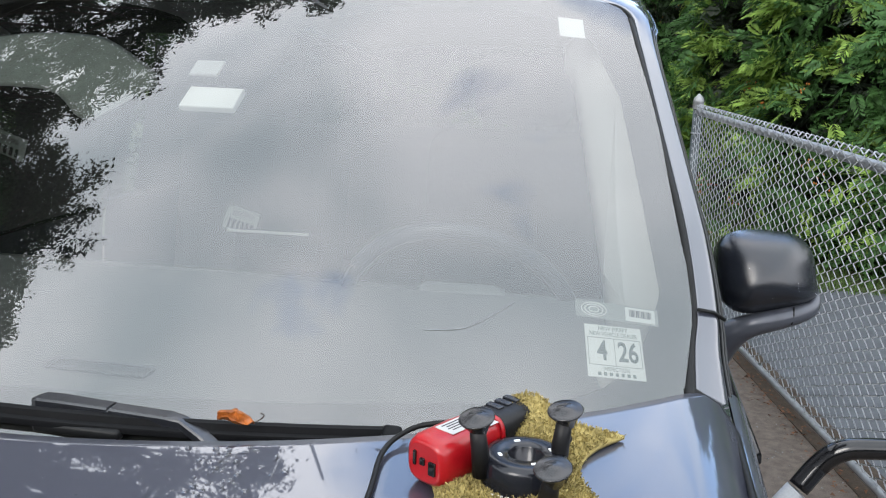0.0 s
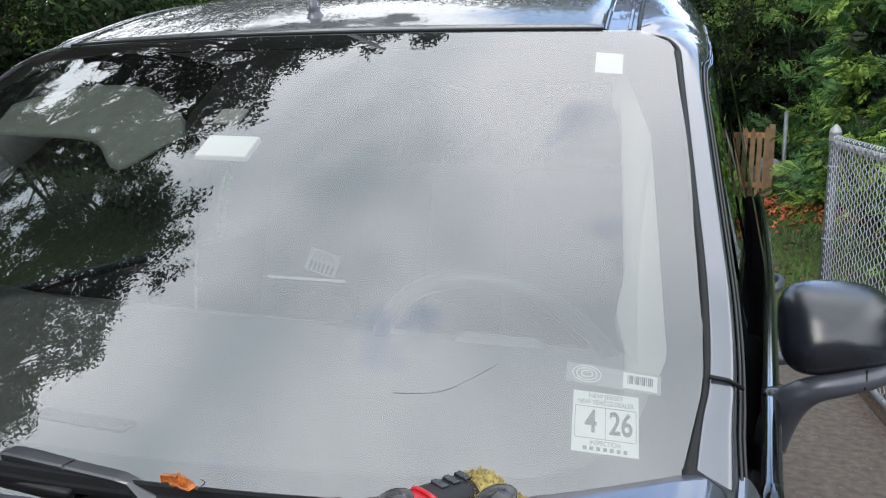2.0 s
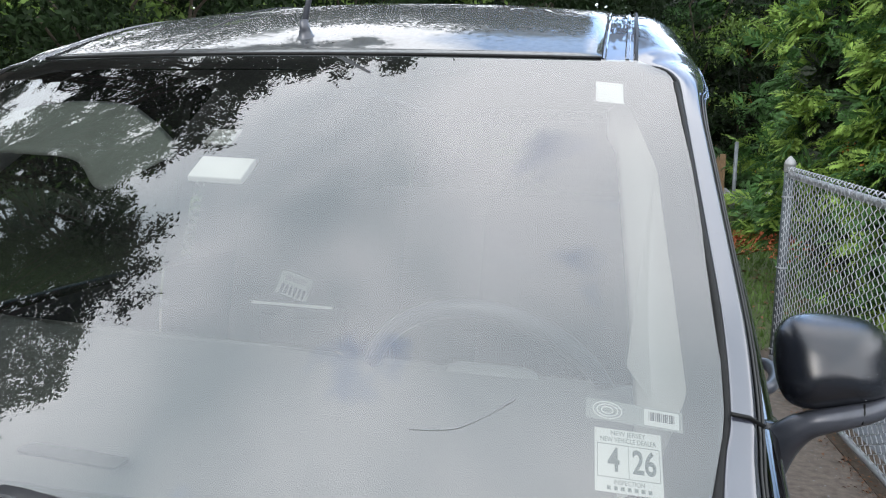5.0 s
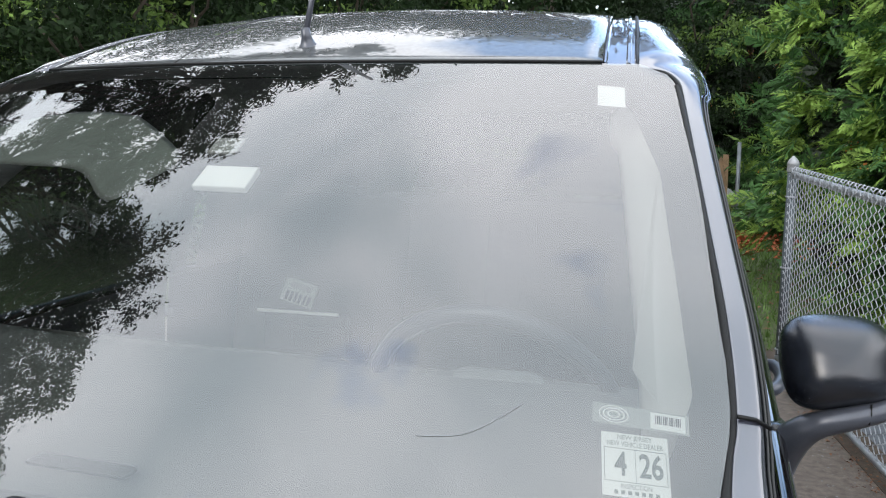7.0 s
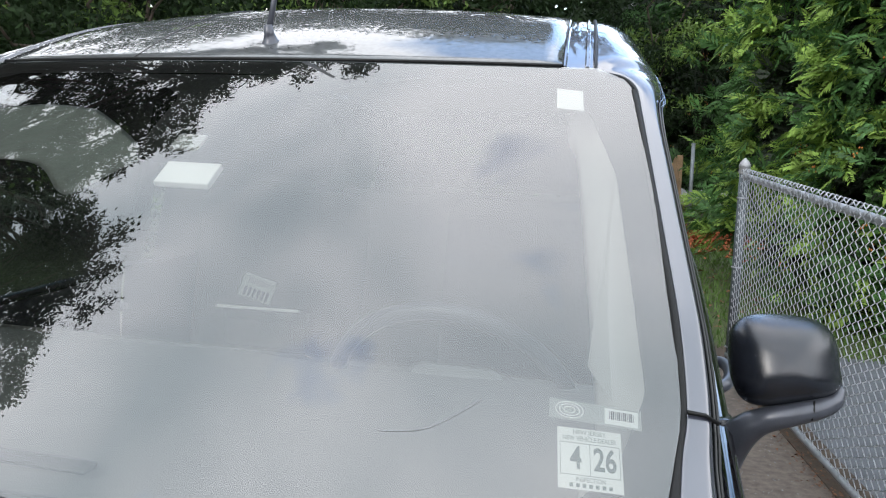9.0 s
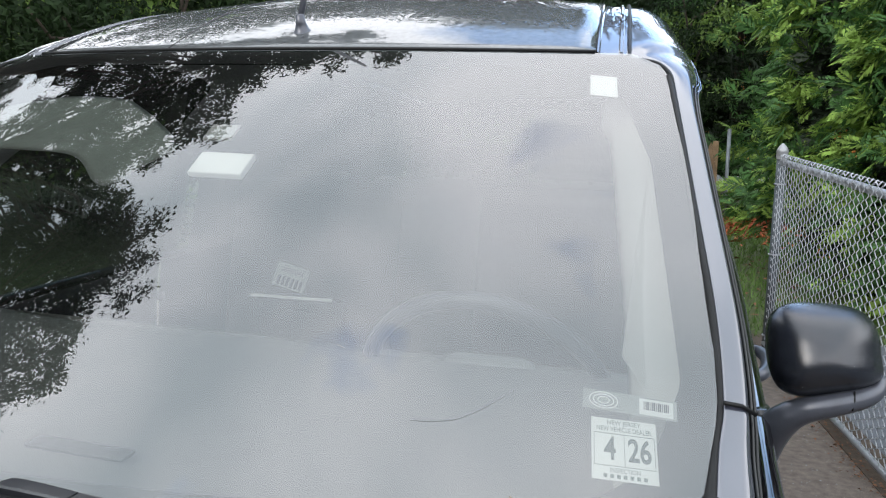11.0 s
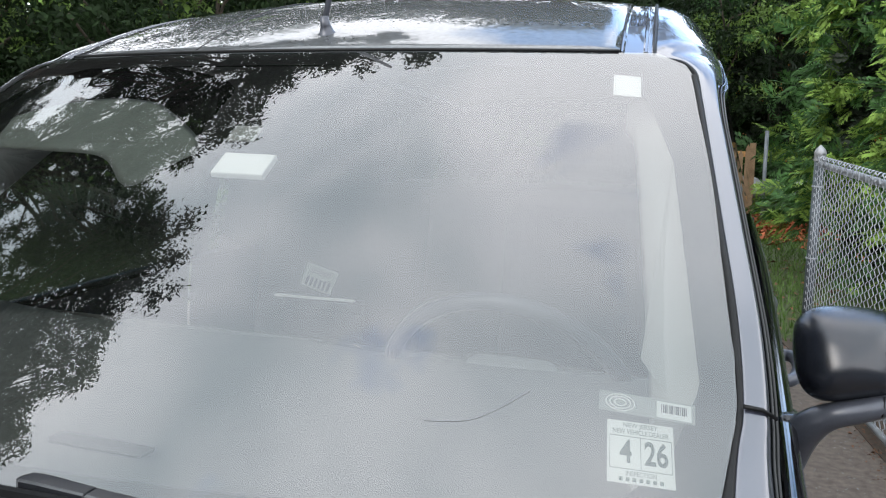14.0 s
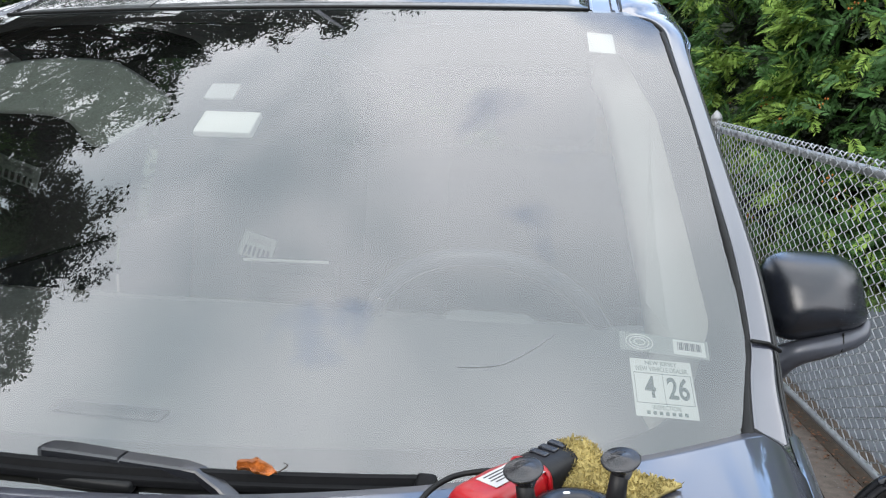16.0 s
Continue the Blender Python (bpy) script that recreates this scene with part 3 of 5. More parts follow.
for s in (-1, 1):
    for y in (0.22, 3.05):
        wheel = part("wheel", mesh("wheel", *turned([(0.0, -0.1), (0.21, -0.1), (0.30, -0.10), (0.335, -0.07), (0.34, 0.0), (0.335, 0.07), (0.30, 0.10), (0.21, 0.10), (0.0, 0.1)], 28), RUBBER), car, "", pose(s * 0.655, y, 0.34, 0, 90, 0))
        part("rim", mesh("rim", *turned([(0.0, 0.103), (0.05, 0.107), (0.19, 0.104), (0.205, 0.098)], 20), STEEL_DULL), wheel, "", pose(0, 0, 0, 0 if s > 0 else 180, 0, 0))

# dashboard, wheel, seats
dash_top = lambda x, v: (x, glass_y(1.085, x) + 0.03 + (1.62 - 0.80 - 0.25 * abs(x) * v) * v * 0.78, 1.075 + 0.022 * math.sin(math.pi * min(1, v * 1.1)) - 0.22 * max(0, v - 0.86) ** 1.0 * 4 * max(0, v - 0.86))
part("dashboard", mesh("dashboard", *grid(dash_top, span(-0.64, 0.64, 30), span(0, 1, 20)), DASH), car, "black dashboard seen faintly through the glass")
part("dash_face", mesh("dash_face", *grid(lambda x, v: (x, 1.44 + 0.08 * v, 1.06 - 0.4 * v), span(-0.64, 0.64, 10), span(0, 1, 5)), DASH), car)
part("defroster_vent", from_bm("defroster_vent", rounded_box(0.115, 0.022, 0.006, 0.002, 2), PLASTIC), car, "", pose(0.07, 0.885, 1.094))
steer = part("steering_wheel", mesh("steering_wheel", *tube([(0.178 * math.cos(a), 0.178 * math.sin(a), 0) for a in span(0, 2 * math.pi, 49)], 0.0125, 10, False), SATIN), car, "black leather steering wheel", pose(0.36, 1.37, 1.025, 116, 0, 0))
part("hub", from_bm("hub", rounded_box(0.14, 0.11, 0.05, 0.02, 3), DASH), steer, "", pose(0, -0.01, -0.03))
part("badge", box("badge", 0.035, 0.030, 0.004, TRIM_LIGHT, 0.001), steer, "", pose(0.02, 0.0, 0.0))
part("screen", from_bm("screen", rounded_box(0.14, 0.03, 0.06, 0.006, 2), GLOSSBLACK), car, "touch screen on the dashboard", pose(0.055, 1.395, 1.113))
# highlight along the screen's top edge, modelled as a pale bar
part("screen_edge", box("screen_edge", 0.135, 0.006, 0.004, TRIM_LIGHT, 0.001), car, "", pose(0.045, 1.380, 1.1445, 0, 0, 3))
for a in (0, 180, 270):
    part("spoke", mesh("spoke", *tube([(0.05 * math.cos(radians(a)), 0.05 * math.sin(radians(a)), -0.03), (0.172 * math.cos(radians(a)), 0.172 * math.sin(radians(a)), 0)], 0.012, 8), DASH), steer)
for x in (-0.345, 0.345):
    seat = part("seat", from_bm("seat", rounded_box(0.48, 0.50, 0.16, 0.05, 4), SEAT), car, "black cloth front seat", pose(x, 2.0, 0.62, 6, 0, 0))
    part("backrest", from_bm("backrest", rounded_box(0.46, 0.14, 0.58, 0.05, 4), SEAT), seat, "", pose(0, 0.28, 0.32, -18, 0, 0))
    part("headrest", from_bm("headrest", rounded_box(0.25, 0.10, 0.17, 0.04, 4), SEAT), seat, "", pose(0, 0.41, 0.70, -14, 0, 0))
emblem = part("seat_emblem", box("seat_emblem", 0.092, 0.004, 0.062, VISOR, 0.001), car, "pale woven emblem patch on the passenger seat", pose(-0.365, 2.17, 1.005, -18, 14, 0))
for k in range(6):
    part("bar", box("bar", 0.0065, 0.002, 0.024, SEAT, 0.0005), emblem, "", pose(-0.030 + 0.0125 * k, -0.003, -0.015))
part("bar", box("bar", 0.060, 0.002, 0.014, DASH, 0.0005), emblem, "", pose(0, -0.003, 0.015))
rear = part("rear_bench", from_bm("rear_bench", rounded_box(1.20, 0.46, 0.16, 0.05, 4), SEAT), car, "", pose(0, 2.95, 0.62))
part("backrest", from_bm("backrest", rounded_box(1.18, 0.14, 0.56, 0.05, 4), SEAT), rear, "", pose(0, 0.27, 0.30, -16, 0, 0))
mirror_in = part("rear_view_mirror", from_bm("rear_view_mirror", rounded_box(0.23, 0.035, 0.065, 0.015, 3), PLASTIC), car, "", pose(0.0, 1.43, 1.415))
part("mirror_stem", mesh("mirror_stem", *tube([(0, 0, 0.0), (0, -0.06, 0.045)], 0.014, 8), PLASTIC), mirror_in)


def visor_pt(u, v):
    """Folded visor: a shallow arch above, a drooping point towards the mirror below."""
    x = -0.50 + 0.455 * u
    top = 1.408 + 0.052 * math.sin(math.pi * min(1, 0.12 + 0.80 * u)) ** 0.8 - 0.022 * max(0, u - 0.7) / 0.3
    low = 1.393 - 0.038 * math.exp(-((u - 0.87) / 0.15) ** 2)
    low += (top - low) * 0.8 * max(0, (u - 0.87) / 0.13) ** 1.6
    return glass_pt(x, top + (min(low, top) - top) * v, 0.022 + 0.012 * v)


part("sun_visor", mesh("sun_visor", *shell(visor_pt, span(0, 1, 45), span(0, 1, 9), (0, 0.010, 0.004)), VISOR), car, "pale grey-green folded sun visor under the header")
part("sensor_housing", from_bm("sensor_housing", rounded_box(0.12, 0.10, 0.04, 0.012, 3), PLASTIC), car, "", pose(0.0, 1.345, 1.440, 34, 0, 0))

# door mirror
door_mirror = part("door_mirror", None, car, "textured black door mirror with raindrops", pose(0.808, 1.415, 1.124, -12, 0, 0) @ Matrix.Scale(0.95, 4))


def mirror_shape(a, b):
    """Cap: superellipse seen from the front, domed forwards."""
    c, s_ = math.cos(a), math.sin(a)
    q = lambda w, p: math.copysign(abs(w) ** p, w)
    r = math.sin(b * math.pi / 2)
    x = q(c, 0.52) * r * 0.072
    z = q(s_, 0.55) * r * 0.066
    y = -0.066 * (max(0, 1 - r ** 2.2)) ** 0.62
    x += 0.012 * (z / 0.066) * -0.35 + 0.004 * (x / 0.07)
    z += 0.006 * (1 - (x / 0.075) ** 2)
    if z < 0:
        z *= 1 - 0.42 * max(0, (x + 0.05) / 0.122) ** 1.6
    x -= 0.10 * min(0, z)
    y += 0.20 * x + 0.30 * z
    return (x, y, z)


part("housing", mesh("housing", *grid(mirror_shape, span(0, 2 * math.pi, 49), span(0.001, 1, 18)), PLASTIC), door_mirror)
part("housing_rim", mesh("housing_rim", *grid(lambda a, v: (lambda p: (p[0] * (1 - 0.04 * v), p[1] + 0.060 * v, p[2] * (1 - 0.04 * v)))(mirror_shape(a, 1)), span(0, 2 * math.pi, 49), [0, 0.15, 0.8, 1]), PLASTIC), door_mirror)
part("mirror_glass", mesh("mirror_glass", *grid(lambda a, v: (lambda p: (p[0] * v * 0.94, p[1] * v + 0.055, p[2] * v * 0.94))(mirror_shape(a, 1)), span(0, 2 * math.pi, 33), [0.001, 1]), glass_material("mirror_silver", (0.05, 0.05, 0.05), 8.0)), door_mirror)
lower = smooth_path([(0.076, 0.004, -0.026, 0.006), (0.066, -0.012, -0.044, 0.010), (0.045, -0.024, -0.054, 0.0125), (0.010, -0.030, -0.066, 0.014), (-0.025, -0.026, -0.078, 0.016), (-0.050, -0.008, -0.098, 0.020), (-0.066, 0.018, -0.130, 0.022), (-0.074, 0.04, -0.17, 0.020)], 5)
part("arm", mesh("arm", *tube([p[:3] for p in lower], [p[3] * 1.15 for p in lower], 14), SATIN), door_mirror, "dark painted lower arm")
part("arm_foot", from_bm("arm_foot", rounded_box(0.035, 0.11, 0.05, 0.012, 3), PLASTIC), door_mirror, "", pose(-0.072, 0.05, -0.110))
part("arm_gap", mesh("arm_gap", *tube([(0.036, -0.036, -0.044), (0.0355, -0.041, -0.056), (0.034, -0.038, -0.070)], 0.0015, 6), RUBBER), door_mirror)


# wipers
def wiper(ox, label):
    w = part("wiper", None, car, label)
    arm = [(ox + 0.070, 0.786, 1.1055, 0), (ox + 0.078, 0.786, 1.108, 0), (ox + 0.10, 0.785, 1.1085, 0), (ox + 0.1495, 0.783, 1.1075, 0), (ox + 0.150, 0.783, 1.1055, 0), (ox + 0.151, 0.783, 1.1055, 0), (ox + 0.1515, 0.783, 1.107, 0), (ox + 0.205, 0.785, 1.104, 0), (ox + 0.219, 0.784, 1.102, 0), (ox + 0.242, 0.776, 1.094, 0), (ox + 0.264, 0.767, 1.083, 0), (ox + 0.280, 0.758, 1.066, 0)]
    verts, faces = [], []
    arm = [(x, y, z - 0.0055, 0) for x, y, z, _ in arm]
    for i, (x, y, z, _) in enumerate(arm):
        k = i / (len(arm) - 1)
        hw = 0.0100 if x < ox + 0.11 else 0.0085 if x < ox + 0.21 else 0.0068
        if i == 0:
            hw = 0.005
        d = Vector(arm[min(i + 1, len(arm) - 1)][:3]) - Vector(arm[max(i - 1, 0)][:3])
        side = Vector((-d.y, d.x, 0)).normalized()
        for a, b in ((-1, -0.007), (-1, -0.0005), (-0.8, 0.0012), (0.8, 0.0012), (1, -0.0005), (1, -0.007)):
            verts.append(Vector((x, y, z)) + side * hw * a + Vector((0, 0, b)))
        if i:
            for q in range(5):
                b0 = (i - 1) * 6 + q
                faces.append((b0, b0 + 1, b0 + 7, b0 + 6))
    part("arm", mesh("arm", verts, faces, ARMBLACK, False), w, "satin black wiper arm")
    xs = span(ox - 0.20, ox + 0.400, 40)
    blade = [(x, glass_y(1.092, x) - 0.010, 1.0955 - 0.012 * (x - ox) - 0.02 * max(0, x - 0.2) ** 2) for x in xs]
    part("blade", mesh("blade", *grid(lambda i, v: (blade[i][0], blade[i][1] + v[0], blade[i][2] + v[1]), list(range(40)), [(0.008, -0.004), (0.004, 0.0035), (0.0, 0.0050), (-0.0035, 0.0035), (-0.0050, -0.0025), (-0.0085, -0.0040), (-0.0088, -0.0055), (-0.0090, -0.0095), (-0.004, -0.0115)]), WIPERBLACK, False), w, "black rubber wiper blade")
    for i in (0, 39):
        part("blade_end", from_bm("blade_end", rounded_box(0.018, 0.017, 0.018, 0.004, 2), WIPERBLACK), w, "", pose(blade[i][0], blade[i][1] - 0.003, blade[i][2] - 0.004, 30, 0, 0))
    part("blade_clip", from_bm("blade_clip", rounded_box(0.085, 0.012, 0.010, 0.003, 2), RUBBER), w, "", pose(ox + 0.125, 0.768, 1.083))
    return w


wiper(0.0, "black wiper arm and blade parked at the glass foot")
wiper(-0.62, "black wiper arm and blade parked at the glass foot")

# ---- ground ----
rng = np.random.default_rng(7)


def fence_x(y):
    return 1.596 - 0.166 * (y - 3.1)


def slab(name, corners, z, mat, label, category="ground"):
    n = len(corners)
    verts = [(x, y, z) for x, y in corners] + [(x, y, z - 0.05) for x, y in corners]
    faces = [tuple(range(n))] + [(i, i + n, (i + 1) % n + n, (i + 1) % n) for i in range(n)]
    return thing(name, label, category, mesh(name, verts, faces, mat, False), kind="structure")


slab("ground", [(-600, -600), (600, -600), (600, 600), (-600, 600)], -0.012, GRASSBASE, "earth and lawn reaching the horizon")
slab("driveway", [(-3.2, -9), (fence_x(-9) - 0.055, -9), (fence_x(6.0) - 0.055, 6.0), (0.2, 6.3), (-3.2, 6.1)], 0.0, ASPHALT, "gritty brown-grey asphalt driveway under the car", "driveway")
slab("court", [(fence_x(-9) + 0.06, -9), (14, -9), (14, 6.2), (fence_x(6.2) + 0.06, 6.2)], -0.004, BLUEASPHALT, "smooth blue-grey asphalt behind the fence", "pavement")
slab("dirt_strip", [(fence_x(-9) - 0.060, -9), (fence_x(-9) + 0.10, -9), (fence_x(6.2) + 0.10, 6.2), (fence_x(6.2) - 0.060, 6.2)], 0.004, DIRT, "dark dirt strip with fallen leaves along the fence", "ground")


def litter(name, mat, places, size, label, category):
    """Small curled leaves or chips, each of two bent triangles."""
    n = len(places)
    a = rng.uniform(0, 2 * math.pi, n)
    L = size * rng.uniform(0.6, 1.4, n)
    W = L * rng.uniform(0.35, 0.6, n)
    up = rng.uniform(0.1, 0.5, n) * L
    d = np.stack([np.cos(a), np.sin(a), np.zeros(n)], 1)
    s = np.stack([-np.sin(a), np.cos(a), np.zeros(n)], 1)
    z = np.array([0, 0, 1.0])
    P = np.asarray(places, float)
    v = np.stack([P - d * L[:, None] / 2, P + s * W[:, None] / 2 + z * up[:, None] * 0.6, P + d * L[:, None] / 2 + z * up[:, None] * 0.3, P - s * W[:, None] / 2 + z * up[:, None]], 1)
    f = np.array([[0, 1, 2, 3]]) + 4 * np.arange(n)[:, None]
    return thing(name, label, category, soup(name, v.reshape(-1, 3), f, n, [mat]), kind="stuff")


ys = rng.uniform(1.0, 6.0, 900)
litter("leaf_litter", LITTER, np.stack([fence_x(ys) + rng.normal(-0.07, 0.04, 900), ys, np.full(900, 0.009)], 1), 0.017, "brown and orange leaf litter along the fence foot", "leaves")
gx, gy = rng.uniform(0.8, 1.9, 1500), rng.uniform(1.5, 6.2, 1500)
keep = gx < fence_x(gy) - 0.05
litter("grit", STEEL_DULL, np.stack([gx, gy, np.full(1500, 0.002)], 1)[keep], 0.008, "loose pale grit on the driveway", "gravel")
mx_, my_ = rng.normal(1.30, 0.30, 1500), rng.normal(12.9, 0.75, 1500)
litter("bark_mulch", MULCH, np.stack([mx_, my_, np.full(1500, 0.0) + 0.05 * np.exp(-((mx_ - 1.3) ** 2 + (my_ - 12.9) ** 2))], 1), 0.12, "orange-red bark mulch bed behind the lawn", "mulch")

n = 26000
gx = rng.uniform(-1.6, 2.6, n)
gy = rng.uniform(6.1, 14.5, n)
ga = rng.uniform(0, 2 * math.pi, n)
gh = rng.uniform(0.03, 0.085, n)
lean = rng.normal(0, 0.03, (n, 2))
bx, by = np.cos(ga) * 0.006, np.sin(ga) * 0.006
base = np.stack([gx, gy, np.full(n, -0.012)], 1)
off = np.stack([bx, by, np.zeros(n)], 1)
tip = base + np.stack([lean[:, 0], lean[:, 1], gh], 1)
thing("grass", "uneven green lawn with fallen leaves behind the driveway", "grass", soup("grass", np.stack([base - off, base + off, tip], 1).reshape(-1, 3), np.arange(3 * n).reshape(-1, 3), n, [GRASS]), kind="stuff")
ly = rng.uniform(6.3, 9.5, 160)
litter("fallen_leaves", LITTER, np.stack([rng.uniform(0.3, 1.6, 160), ly, np.full(160, 0.03)], 1), 0.06, "orange fallen leaves lying on the lawn", "leaves")

# ---- chain-link fence ----
F0, F1 = 5.80, -1.2
fence = thing("chain_link_fence", "galvanized chain-link fence with pipe rails beside the driveway", "fence")


def fence_pt(y, z, out=0.0):
    return (fence_x(y) + out, y, z)


def rail_height(y):
    return 1.135 + 0.033 * (y - 3.3)


part("top_rail", mesh("top_rail", *tube([fence_pt(y, rail_height(y) - 0.02) for y in span(F0, F1, 12)], 0.0205, 14), STEEL), fence, "galvanized top pipe")
part("bottom_rail", mesh("bottom_rail", *tube([fence_pt(y, 0.048, -0.02) for y in span(F0, F1, 12)], 0.016, 12), STEEL), fence, "weathered bottom pipe")
for y in (F0, F0 - 3.5, F1):
    post = part("post", mesh("post", *tube([fence_pt(y, -0.05, 0.0), fence_pt(y, rail_height(y) + 0.015, 0.0)], 0.030, 18), POSTGREY), fence, "grey steel post")
    cap = part("cap", mesh("cap", *turned([(0.034, -0.02), (0.0355, 0.0), (0.034, 0.020), (0.036, 0.022), (0.0345, 0.036), (0.027, 0.052), (0.015, 0.066), (0.006, 0.076), (0.0, 0.079)], 20), CAPGREY), post, "pointed cast cap")
    cap.location = fence_pt(y, rail_height(y) + 0.015)
    for z in (0.62, 0.10, 1.06):
        part("tension_band", mesh("tension_band", *tube([(fence_x(y) + 0.032 * math.cos(a), y + 0.032 * math.sin(a), z) for a in span(0, 2 * math.pi, 21)], 0.005, 6, False), STEEL), post)

PITCH = 0.052
nw = int((F0 - F1) / PITCH)
verts, faces = [], []
rows = 52
for i in range(nw):
    y0 = F0 - 0.02 - i * PITCH
    top = rail_height(y0) + 0.025
    pts = []
    for j in range(rows + 1):
        z = top - (top - 0.035) * j / rows
        y = y0 + (PITCH * 0.54 if ((i + j) % 2) else -PITCH * 0.54)
        w = 0.004 if ((i + j) % 2) else -0.004
        pts.append((fence_x(y) + w - 0.022, y, z))
    k = len(verts)
    for q, p in enumerate(pts):
        for dx, dz in ((0.0026, 0.0), (0, 0.0026), (-0.0026, 0.0), (0, -0.0026)):
            verts.append((p[0] + dx, p[1] + dz * 0.7, p[2] + dz * 0.7))
        if q:
            for m_ in range(4):
                b, c = k + (q - 1) * 4 + m_, k + (q - 1) * 4 + (m_ + 1) % 4
                faces.append((b, c, c + 4, b + 4))
mesh_ob = part("wire_mesh", mesh("wire_mesh", verts, faces, STEEL, True), fence, "woven galvanized diamond wire")
mesh_ob["kind"] = "stuff"
verts, faces = [], []
for i in range(nw):
    y0 = F0 - 0.02 - i * PITCH
    top = rail_height(y0)
    v, f = tube([(fence_x(y0) - 0.022, y0 - 0.012, top + 0.012), (fence_x(y0) - 0.006, y0, top + 0.030), (fence_x(y0) + 0.012, y0 + 0.012, top + 0.020)], 0.0035, 5)
    k = len(verts)
    verts += v
    faces += [tuple(a + k for a in q) for q in f]
knuckles = part("knuckled_edge", mesh("knuckled_edge", verts, faces, STEEL), fence)
knuckles["kind"] = "stuff"

# black push bar beside the car
cart = thing("push_cart", "black bent push bar of a cart by the fence", "cart")
part("handle", mesh("handle", *tube(smooth_path([(0.955, 1.50, 0.755), (0.985, 1.51, 0.795), (1.015, 1.51, 0.822), (1.06, 1.51, 0.832), (1.20, 1.52, 0.835), (1.30, 1.53, 0.825), (1.335, 1.54, 0.78)], 6), 0.0175, 12), GLOSSBLACK), cart, "gloss black bent handle tube")
part("leg", mesh("leg", *tube([(0.952, 1.498, 0.752), (0.88, 1.48, 0.66), (0.86, 1.47, 0.0)], 0.0185, 12), CAPGREY), cart, "grey plastic lower tube")
part("leg", mesh("leg", *tube([(1.337, 1.541, 0.778), (1.36, 1.55, 0.65), (1.37, 1.55, 0.0)], 0.0185, 12), CAPGREY), cart, "grey plastic lower tube")

# ---- picket fence, pole and rocks behind the lawn ----
pickets = thing("picket_fence", "weathered wooden picket fence behind the lawn", "fence")
for k, x in enumerate((0.16, 0.27, 0.38, 0.48, 0.59, 0.69, 0.79)):
    h = 1.08 + 0.05 * math.sin(k * 2.3)
    v, f = [], []
    for zz, w in ((0.05, 0.036), (h - 0.07, 0.036), (h, 0.004)):
        v += [(x - w, 13.98, zz), (x + w, 13.98, zz), (x + w, 14.0, zz), (x - w, 14.0, zz)]
    for q in (0, 4):
        f += [(q + a, q + (a + 1) % 4, q + 4 + (a + 1) % 4, q + 4 + a) for a in range(4)]
    f += [(3, 2, 1, 0), (8, 9, 10, 11)]
    part("picket", mesh("picket", v, f, PICKET, False), pickets)
for z in (0.22, 0.98):
    part("crossbar", box("crossbar", 0.85, 0.035, 0.085, PICKET_NEW, 0.004), pickets, "fresh orange lumber rail", pose(0.47, 14.03, z))
part("post", box("post", 0.09, 0.09, 1.15, PICKET, 0.006), pickets, "", pose(0.86, 14.05, 0.575))
pole = thing("fence_pole", "thin grey steel pole at the mulch bed", "pole", mesh("fence_pole", *tube([(1.03, 13.0, -0.05), (1.02, 13.0, 1.35)], 0.028, 10), STEEL_DULL))
for x, y, s in ((1.45, 14.6, 0.55), (0.95, 15.0, 0.45), (2.1, 15.2, 0.6)):
    bm = bmesh.new()
    bmesh.ops.create_icosphere(bm, subdivisions=3, radius=s)
    for v in bm.verts:
        v.co *= 0.8 + 0.5 * noise.noise(v.co * 2.3 + Vector((x, y, 0)))
        v.co.z *= 0.75
    thing("rock", "pale grey boulder behind the mulch", "rock", from_bm("rock", bm, ROCK, False), pose(x, y, 0.28), group="boulders")


# ---- trees ----
def limb_tube(a, b, r0, r1, bend, seed):
    r = random.Random(seed)
    pts = []
    for i in range(7):
        t = i / 6
        p = Vector(a).lerp(Vector(b), t)
        w = math.sin(math.pi * t) * bend
        pts.append(p + Vector((r.uniform(-w, w), r.uniform(-w, w), r.uniform(-w, w))))
    return tube(pts, [r0 + (r1 - r0) * i / 6 for i in range(7)], 7)


